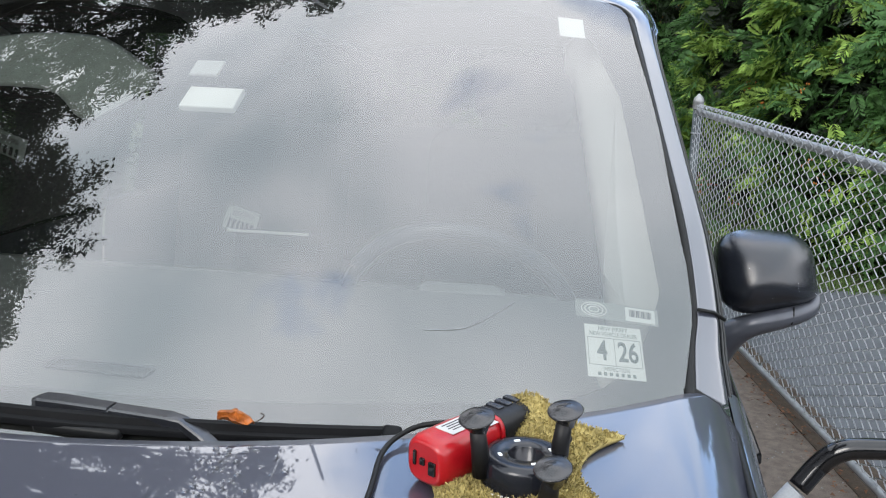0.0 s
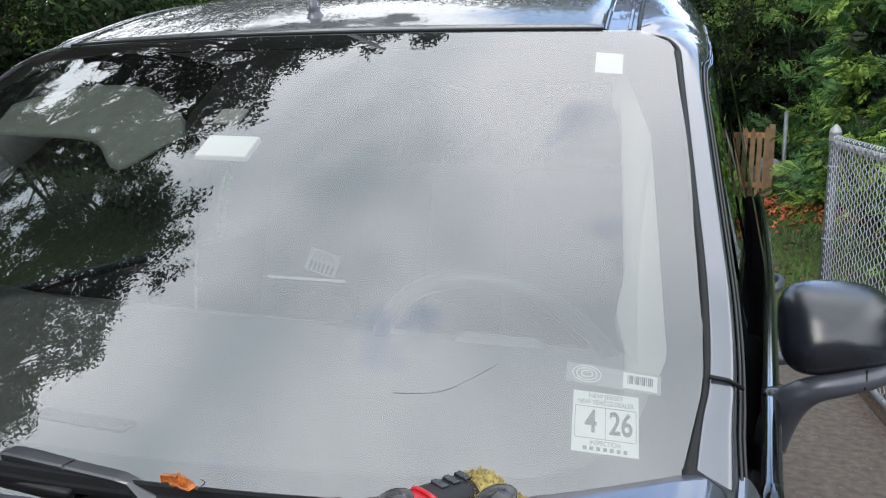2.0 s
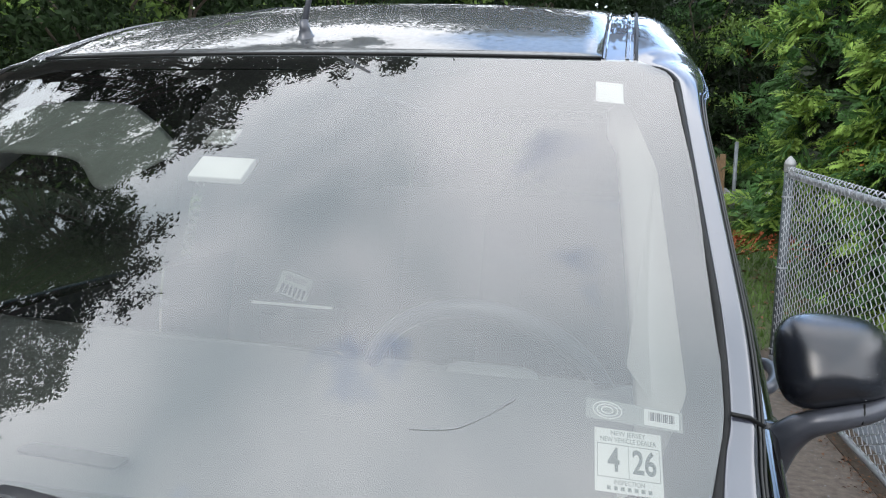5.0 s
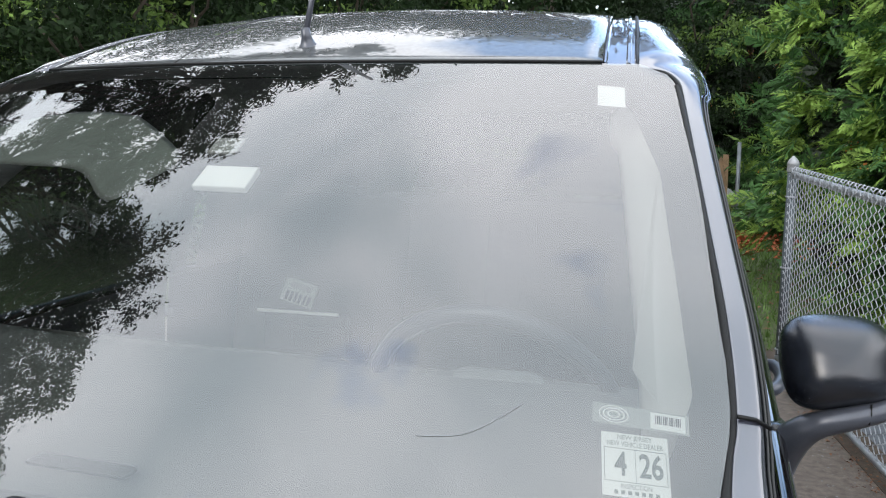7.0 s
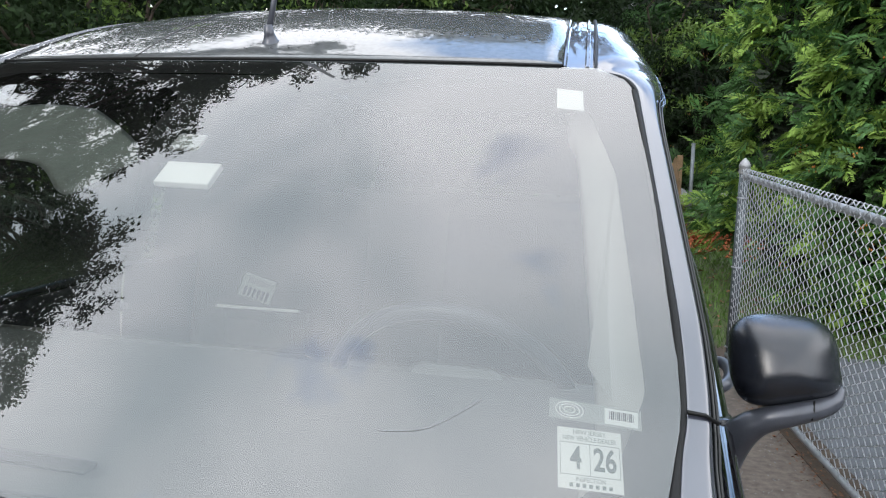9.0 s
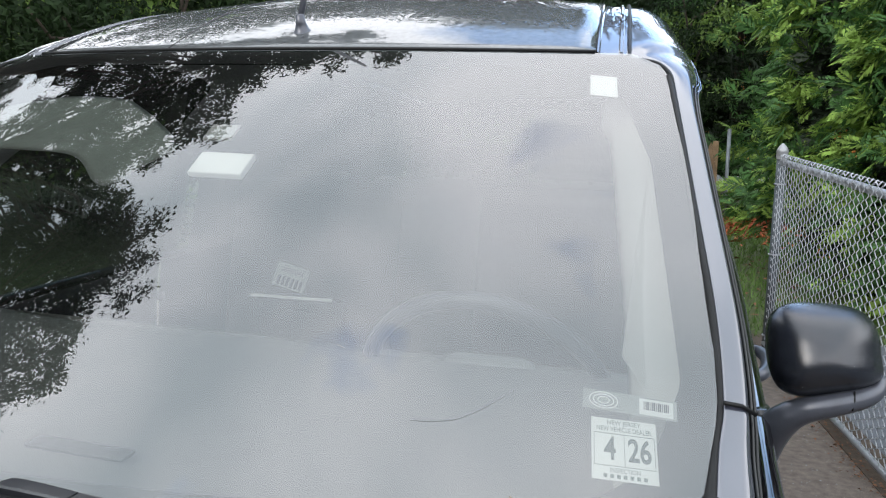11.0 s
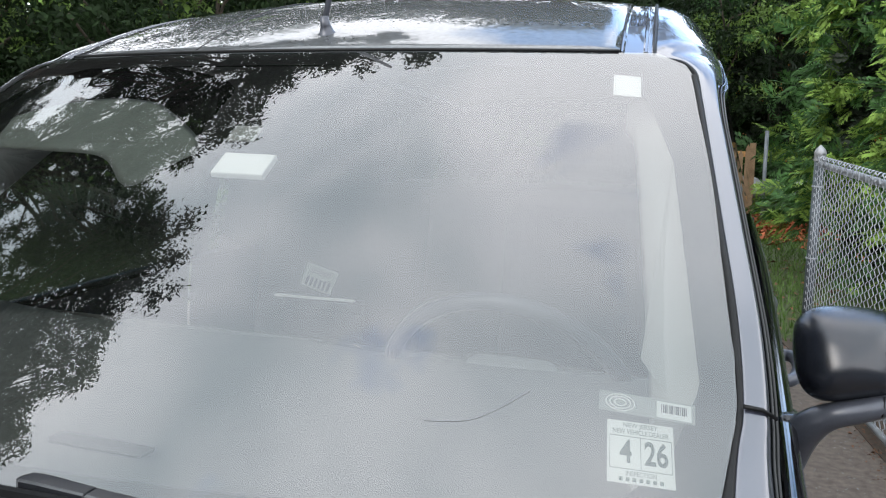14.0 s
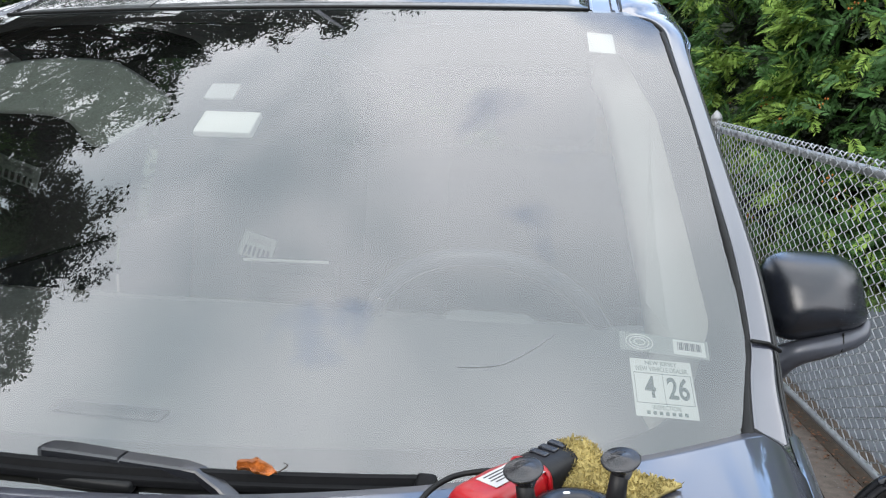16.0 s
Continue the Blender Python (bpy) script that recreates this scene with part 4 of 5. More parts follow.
def spray_crown(centre, radius, low, high, count, seed, size=0.16, taper=0.75):
    """Flat feathery sprays in tufts at branch ends over a cone-like crown, and a loose inside with shade painted into
    its green.
    """
    r = np.random.default_rng(seed)
    tufts = max(40, count // 22)
    h = r.uniform(0, 1, tufts) ** 0.9
    near = math.atan2(-centre[3], -centre[2])
    a = np.where(r.uniform(0, 1, tufts) < 0.75, near + r.uniform(-1.75, 1.75, tufts), r.uniform(0, 2 * math.pi, tufts))
    rim = radius * np.clip(1.03 - taper * h ** 1.3, 0.08, 1) * (0.86 + 0.14 * np.sin(3 * a + seed) + 0.10 * np.sin(7 * a + 9 * h))
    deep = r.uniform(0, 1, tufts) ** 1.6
    rr = rim * (1.06 - 0.50 * deep)
    T = np.stack([centre[0] + rr * np.cos(a), centre[1] + rr * np.sin(a), low + (high - low) * h], 1)
    pick = r.integers(0, tufts, count)
    out = np.stack([np.cos(a), np.sin(a), np.zeros(tufts)], 1)[pick]
    depth = deep[pick]
    side = np.stack([-out[:, 1], out[:, 0], np.zeros(count)], 1)
    P = T[pick] + side * r.normal(0, size * 0.75, (count, 1)) + out * r.normal(0, size * 0.55, (count, 1)) + np.array([0, 0, 1.0]) * r.normal(0, size * 0.42, (count, 1))
    # a spray points outwards and to the side, with its flat face turned up and out
    d = out * 0.55 + side * r.normal(0, 0.75, (count, 1)) + np.array([0, 0, 1.0]) * r.normal(-0.05, 0.40, (count, 1))
    d /= np.linalg.norm(d, axis=1)[:, None]
    nrm = out * 0.75 + np.array([0, 0, 0.75]) + r.normal(0, 0.35, (count, 3))
    s = np.cross(d, nrm)
    s /= np.linalg.norm(s, axis=1)[:, None]
    nrm = np.cross(s, d)
    L = size * r.uniform(0.65, 1.45, count)
    pieces = []
    steps = 6
    for i in range(steps):
        t = (i + 0.4) / steps
        for turn in (-1, 1):
            root = P + d * (L * t)[:, None] - nrm * (0.22 * L * t * t)[:, None]
            ll = (L * 0.50 * (1 - 0.68 * t) * (0.55 + 0.45 * min(1, 4 * t)) + 0.012) * r.uniform(0.75, 1.25, count)
            ax = d * 0.80 + s * (0.62 * turn) - nrm * 0.14
            wd = np.cross(ax, nrm)
            wd /= np.linalg.norm(wd, axis=1)[:, None]
            w = (ll * 0.13 + 0.0022)[:, None]
            tip_ = root + ax * ll[:, None] - nrm * (0.10 * ll)[:, None]
            mid = root + ax * (ll * 0.62)[:, None] + nrm * (0.04 * ll)[:, None]
            pieces.append(np.stack([root, mid + wd * w, tip_, mid - wd * w], 1))
    v = np.stack(pieces, 1).reshape(-1, 3)
    f = np.arange(len(v)).reshape(-1, 4)
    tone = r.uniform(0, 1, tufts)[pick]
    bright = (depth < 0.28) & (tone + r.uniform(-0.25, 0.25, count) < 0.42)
    # deepest tufts get the green with the crown's inner shade painted in
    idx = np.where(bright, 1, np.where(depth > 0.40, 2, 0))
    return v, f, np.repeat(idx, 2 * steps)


def arborvitae(x, y, radius, height, count, seed, low=0.12, size=0.16):
    tree = thing("arborvitae", "tall green arborvitae with feathery sprays and orange seed cones", "tree", m=pose(x, y, -0.02), group="evergreen screen behind the fence")
    part("trunk", mesh("trunk", *tube([(0, 0, 0), (0.03, 0, height * 0.45), (0, 0, height * 0.93)], [0.13, 0.09, 0.02], 9), BARK), tree)
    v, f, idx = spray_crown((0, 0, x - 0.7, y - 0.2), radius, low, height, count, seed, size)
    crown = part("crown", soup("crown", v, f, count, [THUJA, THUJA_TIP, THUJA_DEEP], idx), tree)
    r = np.random.default_rng(seed + 50)
    m = 70
    a, h = r.uniform(0, 2 * math.pi, m), r.uniform(0.05, 0.7, m)
    rr = radius * np.clip(1.03 - 0.75 * h ** 1.3, 0.1, 1) * 0.99
    C = np.stack([rr * np.cos(a), rr * np.sin(a), low + (height - low) * h], 1)
    C = (C[:, None, :] + r.normal(0, 0.035, (m, 5, 3))).reshape(-1, 3)
    o = 0.009
    oct_ = np.array([[o, 0, 0], [0, o, 0], [-o, 0, 0], [0, -o, 0], [0, 0, 1.4 * o], [0, 0, -1.4 * o]])
    v = (C[:, None, :] + oct_).reshape(-1, 3)
    tri = np.array([[0, 1, 4], [1, 2, 4], [2, 3, 4], [3, 0, 4], [1, 0, 5], [2, 1, 5], [3, 2, 5], [0, 3, 5]])
    f = (tri[None] + 6 * np.arange(len(C))[:, None, None]).reshape(-1, 3)
    part("seed_cones", soup("seed_cones", v, f, m, [CONES]), crown, "orange seed cones")["kind"] = "stuff"
    return tree


for k, (x, y, rad, hgt, cnt) in enumerate(((2.75, 9.3, 1.5, 5.6, 17000), (3.05, 7.75, 1.45, 5.2, 21000), (4.55, 7.25, 1.45, 5.4, 14000), (6.1, 6.8, 1.5, 5.6, 3500), (7.7, 6.3, 1.5, 5.6, 1200), (1.2, 17.6, 2.2, 5.2, 2500), (3.4, 13.5, 2.2, 5.5, 2500))):
    arborvitae(x, y, rad, hgt, cnt, 11 + k, 0.12 if k else 0.42, 0.155 if k < 5 else 0.34)


def leaf_cloud(centre, radii, clumps, per, size, spread, seed, inner=0.0):
    """Clumps of pointed leaves round twig ends in an uneven crown."""
    r = np.random.default_rng(seed)
    d = r.normal(0, 1, (clumps, 3))
    d /= np.linalg.norm(d, axis=1)[:, None]
    lump = np.array([noise.noise(Vector(q) * 2.1 + Vector((seed, 0, 0))) for q in d])
    t = r.uniform(inner, 1, clumps) ** 0.5 * (1 + 0.42 * lump)
    C = np.asarray(centre) + d * np.asarray(radii) * t[:, None]
    P = (C[:, None, :] + r.normal(0, 1, (clumps, per, 3)) * np.array([spread, spread, spread * 0.55])).reshape(-1, 3)
    n = len(P)
    a = r.normal(0, 1, (n, 3))
    a[:, 2] -= 0.4
    a /= np.linalg.norm(a, axis=1)[:, None]
    b = np.cross(a, r.normal(0, 1, (n, 3)))
    b /= np.linalg.norm(b, axis=1)[:, None]
    L = (size * r.uniform(0.6, 1.4, n))[:, None]
    v = np.stack([P, P + a * L * 0.45 + b * L * 0.21, P + a * L, P + a * L * 0.45 - b * L * 0.21], 1).reshape(-1, 3)
    return v, np.arange(4 * n).reshape(-1, 4), C


def broadleaf(x, y, base_z, height, radii, clumps, per, size, spread, seed, label, trunk=0.22, mat=None, limbs=26, group="trees round the driveway", inner=0.0):
    tree = thing("tree", label, "tree", m=pose(x, y, base_z), group=group)
    part("trunk", mesh("trunk", *tube([(0, 0, 0), (0.08, 0.05, height * 0.35), (-0.04, 0.02, height * 0.7), (0, 0, height * 1.05)], [trunk, trunk * 0.8, trunk * 0.5, 0.03], 10), BARK), tree)
    v, f, C = leaf_cloud((0, 0, height), radii, clumps, per, size, spread, seed, inner)
    # with a given mat, every sixth clump takes the green with sunlight painted in
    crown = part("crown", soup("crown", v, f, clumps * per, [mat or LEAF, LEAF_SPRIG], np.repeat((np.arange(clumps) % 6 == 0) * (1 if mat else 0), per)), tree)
    lv, lf = [], []
    for k in range(min(limbs, clumps)):
        t = C[k]
        a, b = limb_tube((0, 0, max(0.5, height * 0.55 + (t[2] - height) * 0.4)), t, trunk * 0.28, 0.012, 0.18, seed * 100 + k)
        q = len(lv)
        lv += a
        lf += [tuple(i + q for i in g) for g in b]
    part("branchwork", mesh("branchwork", lv, lf, BARK), tree)
    return tree


def shade_tree(x, y, lobes, seed):
    """A tall tree whose crown is made of leafy lobes (x, y, z, radius), each on limbs of its own."""
    tree = thing("tree", "tall leafy shade tree overhanging beside the car", "tree", m=pose(x, y, -0.02), group="trees round the driveway")
    part("trunk", mesh("trunk", *tube([(0, 0, 0), (0.08, 0.05, 3.0), (-0.04, 0.02, 5.5), (0, 0, 7.6)], [0.26, 0.21, 0.14, 0.04], 10), BARK), tree)
    vs, fs, q, lv, lf = [], [], 0, [], []
    for k, (lx, ly, lz, lr) in enumerate(lobes):
        c = (lx - x, ly - y, lz)
        for clumps, per, size, spread, inner, scale in ((int(54 * lr * lr), 110, 0.082, 0.110, 0.20, 1.0), (int(6 * lr * lr), 22, 0.17, 0.15, 0.0, 0.55)):
            v, f, C = leaf_cloud(c, (lr * scale, lr * scale, lr * scale * 0.8), clumps, per, size, spread, seed * 31 + k, inner)
            vs.append(v)
            fs.append(f + q)
            q += len(v)
            if scale == 1.0:
                for m_ in range(min(7, clumps)):
                    va, fa = limb_tube((0, 0, 5.6 + 0.2 * k), C[m_], 0.06, 0.010, 0.22, seed * 100 + 10 * k + m_)
                    fs0 = len(lv)
                    lv += va
                    lf += [tuple(i + fs0 for i in g) for g in fa]
    part("crown", soup("crown", np.concatenate(vs), np.concatenate(fs), 1, [LEAF]), tree)
    part("branchwork", mesh("branchwork", lv, lf, BARK), tree)


shade_tree(-8.6, -0.8, ((-8.6, -0.9, 8.0, 1.7), (-7.7, 0.4, 7.6, 1.2), (-6.7, 1.2, 8.2, 1.35), (-5.45, 1.55, 8.0, 1.15), (-9.0, 1.8, 8.2, 1.5), (-7.3, -1.3, 8.0, 1.0), (-6.2, -0.2, 8.2, 0.7)), 3)
shade_tree(-8.2, 4.4, ((-7.2, 2.7, 8.2, 1.4), (-5.75, 2.35, 8.1, 0.85), (-6.9, 4.1, 8.0, 1.4), (-5.5, 4.5, 8.2, 1.0), (-8.8, 4.8, 7.8, 1.8), (-5.3, 5.6, 8.5, 1.0), (-11.5, 3.6, 7.0, 1.7), (-10.6, 5.8, 6.2, 1.6), (-12.4, 7.0, 5.6, 1.8)), 4)
shade_tree(-9.2, 7.2, ((-6.8, 6.4, 8.6, 1.0), (-4.5, 6.0, 8.4, 0.95), (-3.4, 6.0, 8.3, 0.8), (-2.4, 6.2, 8.3, 0.8), (-1.2, 6.4, 8.2, 0.6), (-0.4, 6.2, 8.0, 0.35), (-7.9, 6.8, 8.0, 1.1), (-6.6, 7.5, 7.9, 0.9), (-5.2, 7.9, 8.1, 0.85), (-3.8, 8.3, 8.3, 0.7)), 5)
shade_tree(-14.0, 8.2, ((-14.0, 8.2, 7.0, 2.0), (-12.6, 9.6, 7.4, 1.9), (-14.5, 5.4, 7.4, 2.0), (-11.2, 9.4, 6.0, 1.5)), 6)
for k, (x, y, h, r, n_) in enumerate(((-1.9, 12.8, 7.8, 2.4, 280), (-5.2, 14.4, 7.6, 2.9, 300), (-8.6, 13.3, 7.4, 2.9, 300))):
    broadleaf(x, y, -0.02, h, (r, r, r), n_, 70, 0.15, 0.34, 8 + k, "tall leafy shade tree behind the lawn", 0.2)
for k, (x, y, h, r) in enumerate(((-14.0, 4.5, 2.3, 3.2), (-11.2, 6.6, 2.3, 2.8), (-8.9, 8.2, 2.2, 2.6), (-6.5, 9.5, 2.3, 2.5), (-4.0, 10.4, 2.3, 2.4), (-1.9, 11.0, 2.3, 2.0), (-4.8, 7.7, 2.2, 1.6), (-0.2, 16.0, 2.6, 2.2))):
    broadleaf(x, y, -0.02, h, (r, 1.7, 2.3), 170, 130, 0.082, 0.15, 20 + k, "dense dark green undergrowth tree behind the car", 0.1, LEAF_FAR, 18, "woodland edge")
v, f, C = leaf_cloud((0, 24, 2.5), (34, 3.5, 5.0), 2600, 16, 0.7, 0.8, 77)
thing("far_woods", "dark distant woods closing the view", "trees", soup("far_woods", v, f, 1, [LEAF_FAR]), kind="stuff")
v, f, C = leaf_cloud((0, -22, 2.5), (34, 3.5, 5.5), 1500, 14, 0.7, 0.8, 76)
thing("far_woods", "dark distant woods closing the view", "trees", soup("far_woods", v, f, 1, [LEAF_FAR]), kind="stuff")
v, f, C = leaf_cloud((-24, 2, 4.0), (3.5, 26, 6.0), 1500, 14, 0.7, 0.8, 78)
thing("far_woods", "dark distant woods closing the view", "trees", soup("far_woods", v, f, 1, [LEAF_FAR]), kind="stuff")
v, f, C = leaf_cloud((26, 2, 4.0), (3.5, 26, 6.0), 1500, 14, 0.7, 0.8, 79)
thing("far_woods", "dark distant woods closing the view", "trees", soup("far_woods", v, f, 1, [LEAF_FAR]), kind="stuff")

# ---- things on the glass ----
def world_glass(x, z, back=0.0):
    p = glass_pt(x - CX, z, back)
    return Vector((p[0] + CX, p[1], p[2]))


def on_glass(corner_bl, corner_br, corner_tl, back):
    bl, br, tl = (world_glass(*c, back) for c in (corner_bl, corner_br, corner_tl))
    return frame_matrix(bl, br - bl, tl - bl), (br - bl).length, (tl - bl).length


m, w, h = on_glass((0.6115, 1.1240), (0.6675, 1.1180), (0.6065, 1.1625), 0.0035)
sticker = thing("inspection_sticker", "white dealer inspection sticker with green numerals inside the windshield", "sticker", box("inspection_sticker", w, h, 0.0004, PAPER, 0.0001), m @ Matrix.Translation((w / 2, h / 2, 0)))
lettering("NEW JERSEY", h * 0.105, INK_PALE, sticker, 0, h * 0.43, w * 0.52)
lettering("NEW VEHICLE DEALER", h * 0.115, INK_PALE, sticker, 0, h * 0.32, w * 0.84)
for y in (0.245, -0.275):
    flat("rule", w * 0.92, h * 0.010, INK_PALE, sticker, 0, h * y)
for x in (-0.46, 0.0, 0.46):
    flat("rule", w * 0.008, h * 0.52, INK_PALE, sticker, w * x, -h * 0.015)
lettering("4", h * 0.52, INK, sticker, -w * 0.22, -h * 0.015, w * 0.18, bold=0.022)
lettering("26", h * 0.52, INK, sticker, w * 0.23, -h * 0.015, w * 0.35, bold=0.022)
lettering("INSPECTION", h * 0.105, INK_PALE, sticker, 0, -h * 0.345, w * 0.45)
for k in range(7):
    flat("bar", w * 0.055, h * 0.06, INK_PALE, sticker, w * (-0.30 + 0.10 * k), -h * 0.435)

m, w, h = on_glass((0.5945, 1.1690), (0.678, 1.1580), (0.594, 1.1820), 0.003)
film = thing("service_label", "clear grey film label with an oval emblem and a barcode", "label", box("service_label", w, h, 0.0003, FILM, 0.0001), m @ Matrix.Translation((w / 2, h / 2, 0)))
flat("barcode_panel", w * 0.36, h * 0.80, PAPER, film, w * 0.28, 0, 0.0004)
for k in range(13):
    flat("bar", w * (0.007 + 0.006 * (k * 7 % 3)), h * 0.42, BLACKINK, film, w * (0.15 + 0.0215 * k), h * 0.05, 0.0009)
for r_ in (1.0, 0.72, 0.4):
    part("oval", mesh("oval", *tube([(-w * 0.28 + w * 0.15 * r_ * math.cos(a), h * 0.40 * r_ * math.sin(a), 0.0007) for a in span(0, 2 * math.pi, 33)], 0.0006, 5, False), PAPER), film)
m, w, h = on_glass((0.536, 1.4605), (0.5715, 1.4575), (0.5315, 1.4885), 0.0035)
thing("white_sticker", "small blank white square sticker at the windshield's upper corner", "sticker", box("white_sticker", w, h, 0.0004, PAPER, 0.0001), m @ Matrix.Translation((w / 2, h / 2, 0)))
m, w, h = on_glass((0.078, 1.3545), (0.152, 1.3535), (0.066, 1.3775), 0.007)
thing("toll_tag", "white plastic toll tag stuck under the sensor housing", "toll tag", box("toll_tag", w, h, 0.009, WHITE, 0.002), m @ Matrix.Translation((w / 2 + 0.003, h / 2, 0)))
m, w, h = on_glass((0.066, 1.393), (0.106, 1.393), (0.070, 1.411), 0.0045)
thing("mirror_button", "pale grey plastic sensor cover behind the glass", "sensor cover", box("mirror_button", w, h, 0.004, TRIM_LIGHT, 0.001), m @ Matrix.Translation((w / 2, h / 2, 0)))

# ---- things on the hood ----
def on_hood(x, y):
    return hood_z(x - CX, y)


# towel: folded sheet with a deep pile
tb = np.random.default_rng(5)
towel = thing("towel", "crumpled mustard-yellow microfibre towel on the hood", "towel")


def rest_z(x, y):
    """Top of the hood, or of the glass behind it."""
    g = 1.08 + (y - glass_y(1.08, x - CX)) / 1.14
    return max(on_hood(x, y) if y < hood_rear(x - CX) else 1.06, g)


def towel_pt(u, v):
    x = 0.478 + 0.125 * u + 0.030 * v + 0.02 * math.sin(6 * v) + 0.018 * u * max(0, v - 0.6) / 0.4
    y = 0.652 + 0.172 * v + 0.034 * v * math.exp(-((u - 0.55) / 0.28) ** 2) + 0.008 * math.sin(8 * u)
    lump = 0.008 + 0.003 * math.sin(9 * u + 4 * v) + 0.003 * math.sin(11 * v - 3 * u) + 0.085 * max(0, v - 0.68) * math.exp(-((u - 0.55) / 0.20) ** 2) * (1 - 0.6 * max(0, v - 0.9) / 0.1)
    edge = min(1, 9 * min(u, 1 - u, v, 1 - v) + 0.15)
    return (x, y, rest_z(x, y) + 0.003 + lump * edge)


part("cloth", mesh("cloth", *shell(towel_pt, span(0, 1, 40), span(0, 1, 48), (0, 0, -0.003)), TOWEL), towel)
uu, vv = tb.uniform(0, 1, 16000), tb.uniform(0, 1, 16000)
root = np.array([towel_pt(a, b) for a, b in zip(uu, vv)])
dirs = tb.normal(0, 0.7, (16000, 3)) + np.array([0, -0.3, 0.9])
dirs /= np.linalg.norm(dirs, axis=1)[:, None]
sd = np.cross(dirs, tb.normal(0, 1, (16000, 3)))
sd /= np.linalg.norm(sd, axis=1)[:, None]
ln = tb.uniform(0.0022, 0.0045, 16000)[:, None]
tv = np.stack([root - sd * 0.0006, root + sd * 0.0006, root + dirs * ln + sd * 0.0005, root + dirs * ln - sd * 0.0005], 1).reshape(-1, 3)
pile = part("nap", soup("pile", tv, np.arange(64000).reshape(-1, 4), 1, [TOWEL]), towel)
pile["kind"] = "stuff"

# battery tool lying on its side
TA, TB = Vector((0.498, 0.733, 1.112)), Vector((0.557, 0.832, 1.112))
axis = (TB - TA)
tool = thing("cordless_tool", "red and black cordless power tool lying on the towel", "power tool", m=frame_matrix(TA, axis, Vector((0, 0, 1)).cross(axis)))
tl = axis.length


def tool_skin(x0, x1, rad, mat, name, label=""):
    """Squared-off barrel along x; rad: (fraction, half width, half height) rows."""
    sec, n = [], 56
    for fr, ry, rz in rad:
        for k in range(n):
            a = 2 * math.pi * k / n
            q = lambda w: math.copysign(abs(w) ** 0.62, w)
            sec.append((x0 + (x1 - x0) * fr, ry * q(math.cos(a)), rz * q(math.sin(a))))
    faces = [(j * n + i, j * n + (i + 1) % n, (j + 1) * n + (i + 1) % n, (j + 1) * n + i) for j in range(len(rad) - 1) for i in range(n)]
    faces += [tuple(range(n - 1, -1, -1)), tuple(range(len(sec) - n, len(sec)))]
    me = mesh(name, sec, faces, mat)
    me.polygons.foreach_set("use_smooth", [len(q) == 4 for q in faces])
    return part(name, me, tool, label)


tool_skin(-0.008, tl * 0.62, [(0, 0.015, 0.0145), (0.03, 0.0185, 0.0175), (0.12, 0.0205, 0.0195), (0.55, 0.021, 0.020), (0.8, 0.0195, 0.019), (1, 0.018, 0.0175)], RED, "housing", "red plastic battery housing")
tool_skin(tl * 0.56, tl * 1.02, [(0, 0.0190, 0.0185), (0.1, 0.0200, 0.0195), (0.75, 0.0190, 0.019), (0.95, 0.017, 0.0170), (1, 0.014, 0.014)], GREYRUB, "grip", "black rubber grip")
tool_skin(tl * 0.545, tl * 0.585, [(0, 0.0200, 0.0195), (0.5, 0.0212, 0.0205), (1, 0.0200, 0.0195)], RED, "collar", "red collar")
rate = part("rating_label", box("rating_label", 0.034, 0.019, 0.0006, LABEL, 0.0002), tool, "silver label with tiny print", pose(0.030, -0.001, 0.0199))
for k in range(4):
    flat("bar", 0.026 - 0.004 * (k % 2), 0.0011, BLACKINK, rate, 0, 0.006 - 0.0034 * k, 0.0005)
for y, z, sy, sz in ((-0.009, -0.002, 0.007, 0.011), (0.001, 0.001, 0.005, 0.006), (0.009, 0.002, 0.003, 0.012)):
    part("contact_slot", box("contact_slot", 0.003, sy, sz, GLOSSBLACK, 0.001), tool, "", pose(-0.0083, y, z))
for k, x in enumerate((0.70, 0.80, 0.90)):
    part("grip_rib", box("grip_rib", 0.007, 0.015, 0.003, PLASTIC, 0.001), tool, "", pose(tl * x, 0.003, 0.0195))
flat("badge", 0.011, 0.005, LABEL, tool, tl * 0.48, -0.015, 0.0178)

# windshield bridge: ring body on three suction cups, lying upside down
RC = Vector((0.569, 0.747, 1.085))
bridge = thing("repair_bridge", "black windshield repair bridge with three suction cups upturned", "repair tool", m=Matrix.Translation(RC))
RING = [(0.0, 0.010), (0.0125, 0.010), (0.0130, 0.0335), (0.0142, 0.0350), (0.0265, 0.0360), (0.0305, 0.0348), (0.0332, 0.031), (0.0345, -0.006), (0.031, -0.010), (0.0, -0.010)]
part("ring", mesh("ring", *turned(RING, 56), ANODIZED), bridge, "black anodized ring body with worn edges")
for k in range(4):
    a = radians(25 + 90 * k)
    part("slot", box("slot", 0.0050, 0.0028, 0.0012, PAPER, 0.0005), bridge, "white painted slot", pose(0.0205 * math.cos(a), 0.0205 * math.sin(a), 0.0355, 0, 0, 25 + 90 * k + 90))
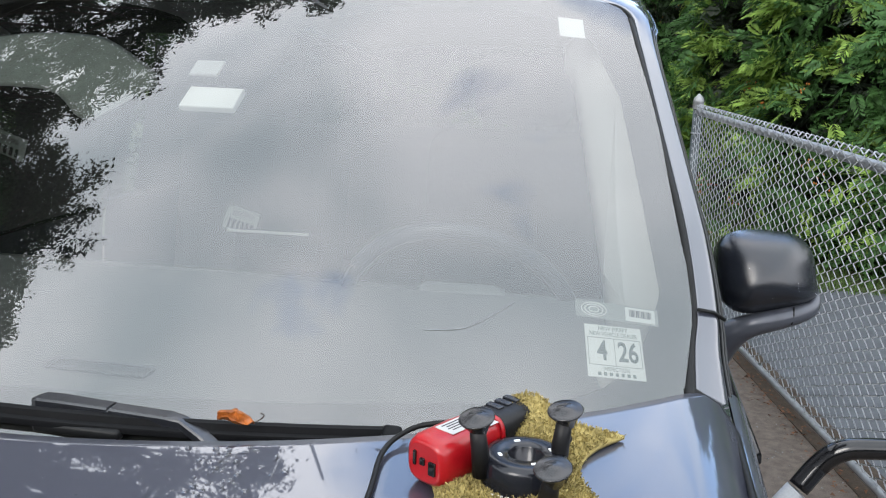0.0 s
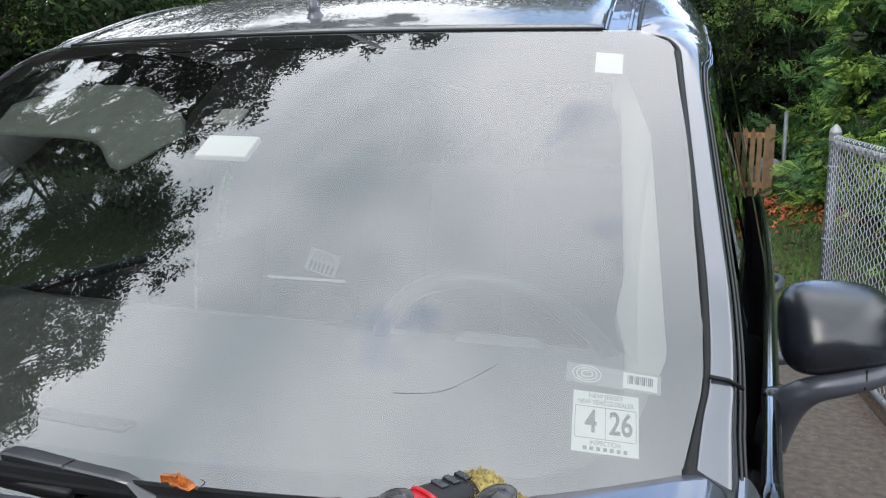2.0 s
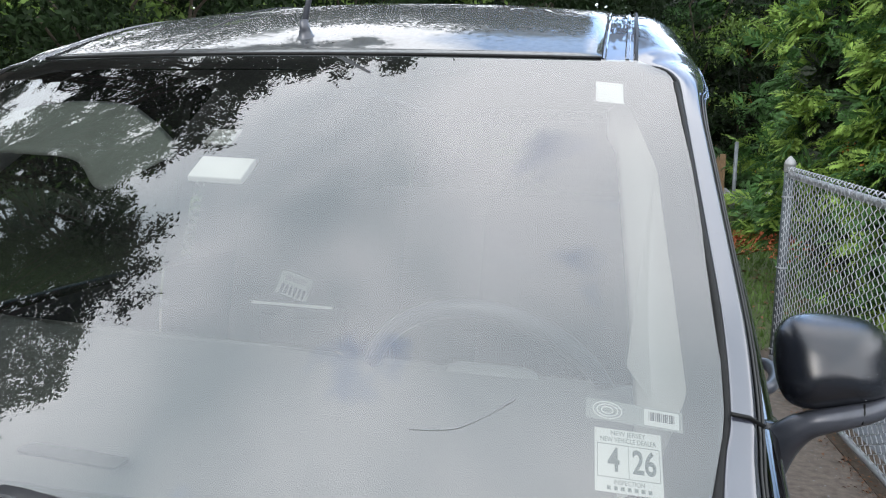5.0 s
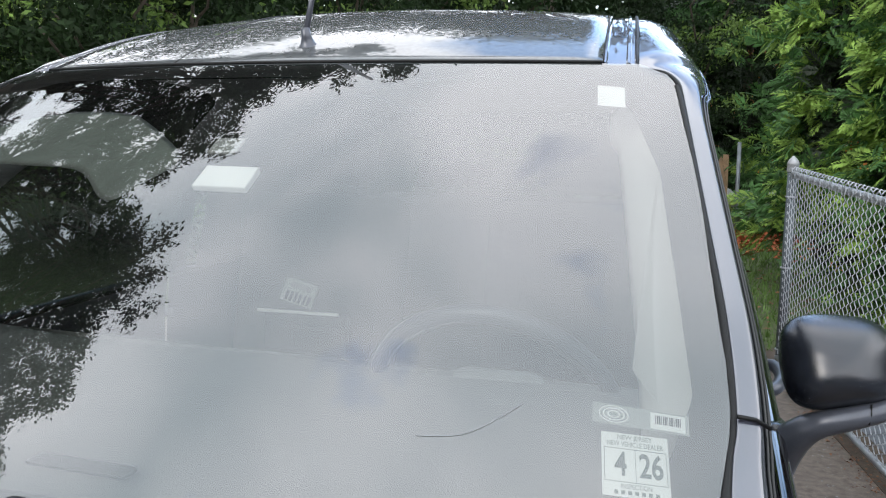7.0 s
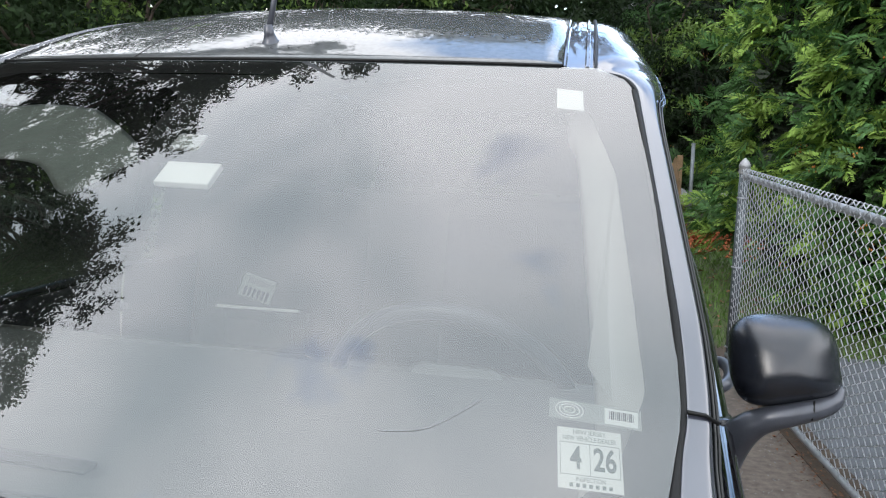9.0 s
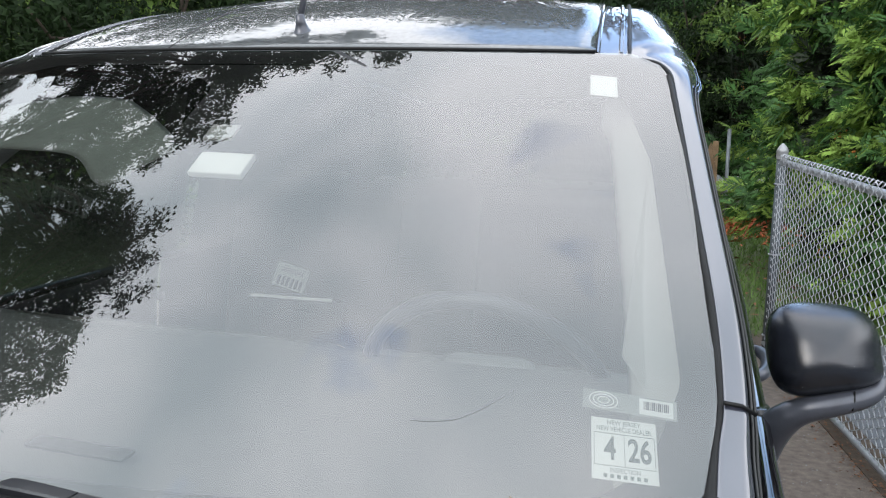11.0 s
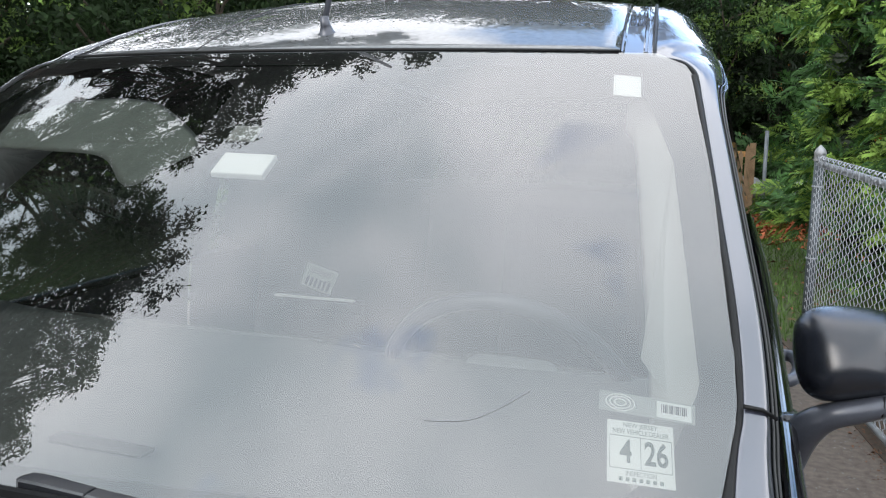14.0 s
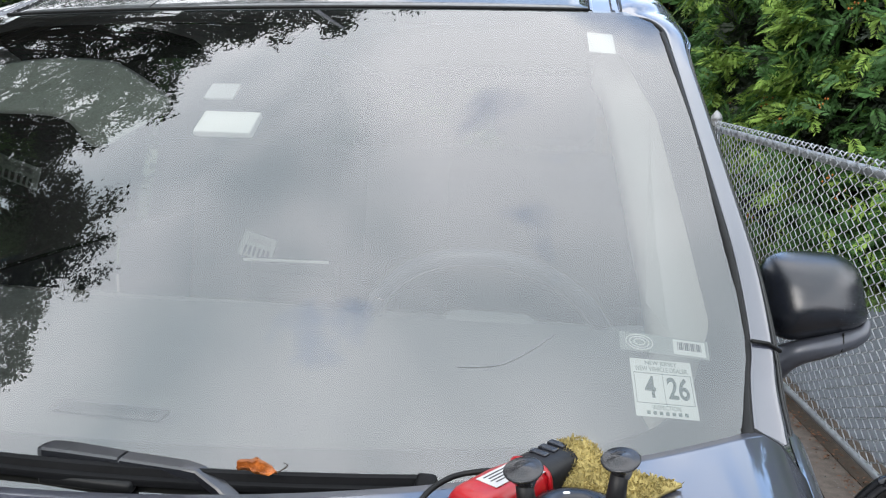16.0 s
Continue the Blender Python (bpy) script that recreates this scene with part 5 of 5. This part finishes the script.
for cx_, cy_, cz_ in ((0.533, 0.730, 1.150), (0.597, 0.757, 1.152), (0.593, 0.696, 1.133)):
    c = Vector((cx_, cy_, cz_)) - RC
    foot = Vector((c.x * 0.86, c.y * 0.86, 0.020))
    leg = part("leg", mesh("leg", *tube([foot, foot.lerp(c, 0.5), c - Vector((0, 0, 0.004))], [0.0075, 0.0068, 0.006], 12), GREYRUB), bridge, "black post")
    cup = part("suction_cup", mesh("suction_cup", *turned([(0.006, -0.012), (0.008, -0.007), (0.0118, -0.001), (0.0136, 0.001), (0.0139, 0.0020), (0.0128, 0.0028), (0.010, 0.0020), (0.006, 0.0042), (0.0, 0.0050)], 28), CUP), leg, "worn black rubber suction cup", Matrix.Translation(c) @ pose(0, 0, 0, 14, -8, 0))
tag_ = part("mark", box("mark", 0.012, 0.0008, 0.006, RED, 0.0002), bridge, "", pose(0.004, -0.0345, 0.012))
for k in range(4):
    flat("bar", 0.0038, 0.0055, PAPER, tag_, -0.0235 + 0.0052 * k, 0.002 + 0.0012 * (3 - k), 0.0)
    tag_.children[-1].matrix_basis = pose(-0.0235 + 0.0052 * k, 0.0012 * (3 - k) + 0.0005, -0.001, 90, 0, 0)

cable_pts = smooth_path([(0.458, 0.60, on_hood(0.458, 0.60) + 0.004), (0.457, 0.70, on_hood(0.457, 0.70) + 0.004), (0.452, 0.765, on_hood(0.452, 0.765) + 0.005), (0.470, 0.795, 1.108), (0.502, 0.803, 1.114), (0.535, 0.830, 1.110), (0.575, 0.838, 1.108), (0.600, 0.800, 1.112), (0.585, 0.775, 1.114)], 8)
thing("cable", "thin black power cable looping over the hood edge", "cable", mesh("cable", *tube(cable_pts, 0.0024, 8), RUBBER))

# dry leaf caught on the wiper
leaf_thing = thing("dry_leaf", "curled orange autumn leaf caught on the wiper blade", "leaf", m=pose(0.316, 0.779, 1.1025, 30, 6, 10) @ Matrix.Diagonal((0.95, 0.62, 0.80, 1.0)))


def leaf_blade(u, v):
    w = 0.0095 * math.sin(math.pi * min(1, u * 0.96 + 0.03)) ** 0.7 * (1 + 0.16 * math.sin(17 * u) + 0.10 * math.sin(31 * u))
    return (-0.017 + 0.034 * u, w * v, 0.002 * math.sin(9 * u + 2 * v) + (0.010 + 0.004 * math.sin(5 * u)) * abs(v) ** 1.6)


part("blade", mesh("blade", *shell(leaf_blade, span(0, 1, 26), span(-1, 1, 9), (0, 0, -0.0006)), LEAFDRY), leaf_thing)
part("stem", mesh("stem", *tube(smooth_path([(0.016, 0, 0.002), (0.022, 0.002, 0.008), (0.026, 0.002, 0.016), (0.023, 0.001, 0.021)], 5), 0.0006, 6), BARK), leaf_thing)

# water drops on the hood, the cowl and the mirror
dr = random.Random(4)


def drops(name, places, label):
    v, f = [], []
    for (x, y, z), r in places:
        k = len(v)
        a, b = turned([(r, 0), (r * 0.85, r * 0.35), (r * 0.45, r * 0.55), (0.0001, r * 0.6)], 8)
        v += [(x + p[0], y + p[1], z + p[2]) for p in a]
        f += [tuple(i + k for i in q) for q in b]
    thing(name, label, "water drops", mesh(name, v, f, WATER), kind="stuff")


WATER = bpy.data.materials.new("water")
WATER.use_nodes = True
WATER.node_tree.nodes["Principled BSDF"].inputs["Transmission Weight"].default_value = 1.0
WATER.node_tree.nodes["Principled BSDF"].inputs["Roughness"].default_value = 0.02
WATER.node_tree.nodes["Principled BSDF"].inputs["IOR"].default_value = 1.33
pl = []
for k in range(160):
    a, q = dr.uniform(0, 2 * math.pi), dr.uniform(0.25, 0.85)
    p = mirror_shape(a, q)
    if p[2] < 0.012:
        p = door_mirror.matrix_basis @ Vector(p)
        pl.append(((p.x + CX, p.y - 0.0004, p.z), dr.uniform(0.0004, 0.0011)))
for k in range(70):
    x, y = dr.gauss(0.335, 0.02), dr.uniform(0.66, 0.755)
    pl.append(((x, y, on_hood(x, y) + 0.0002), dr.uniform(0.0010, 0.0032)))
for k in range(40):
    x, y = dr.uniform(0.2, 0.7), dr.uniform(0.60, 0.75)
    pl.append(((x, y, on_hood(x, y) + 0.0002), dr.uniform(0.0005, 0.0012)))
drops("hood_drops", pl, "splashed water drops on the hood and the mirror")
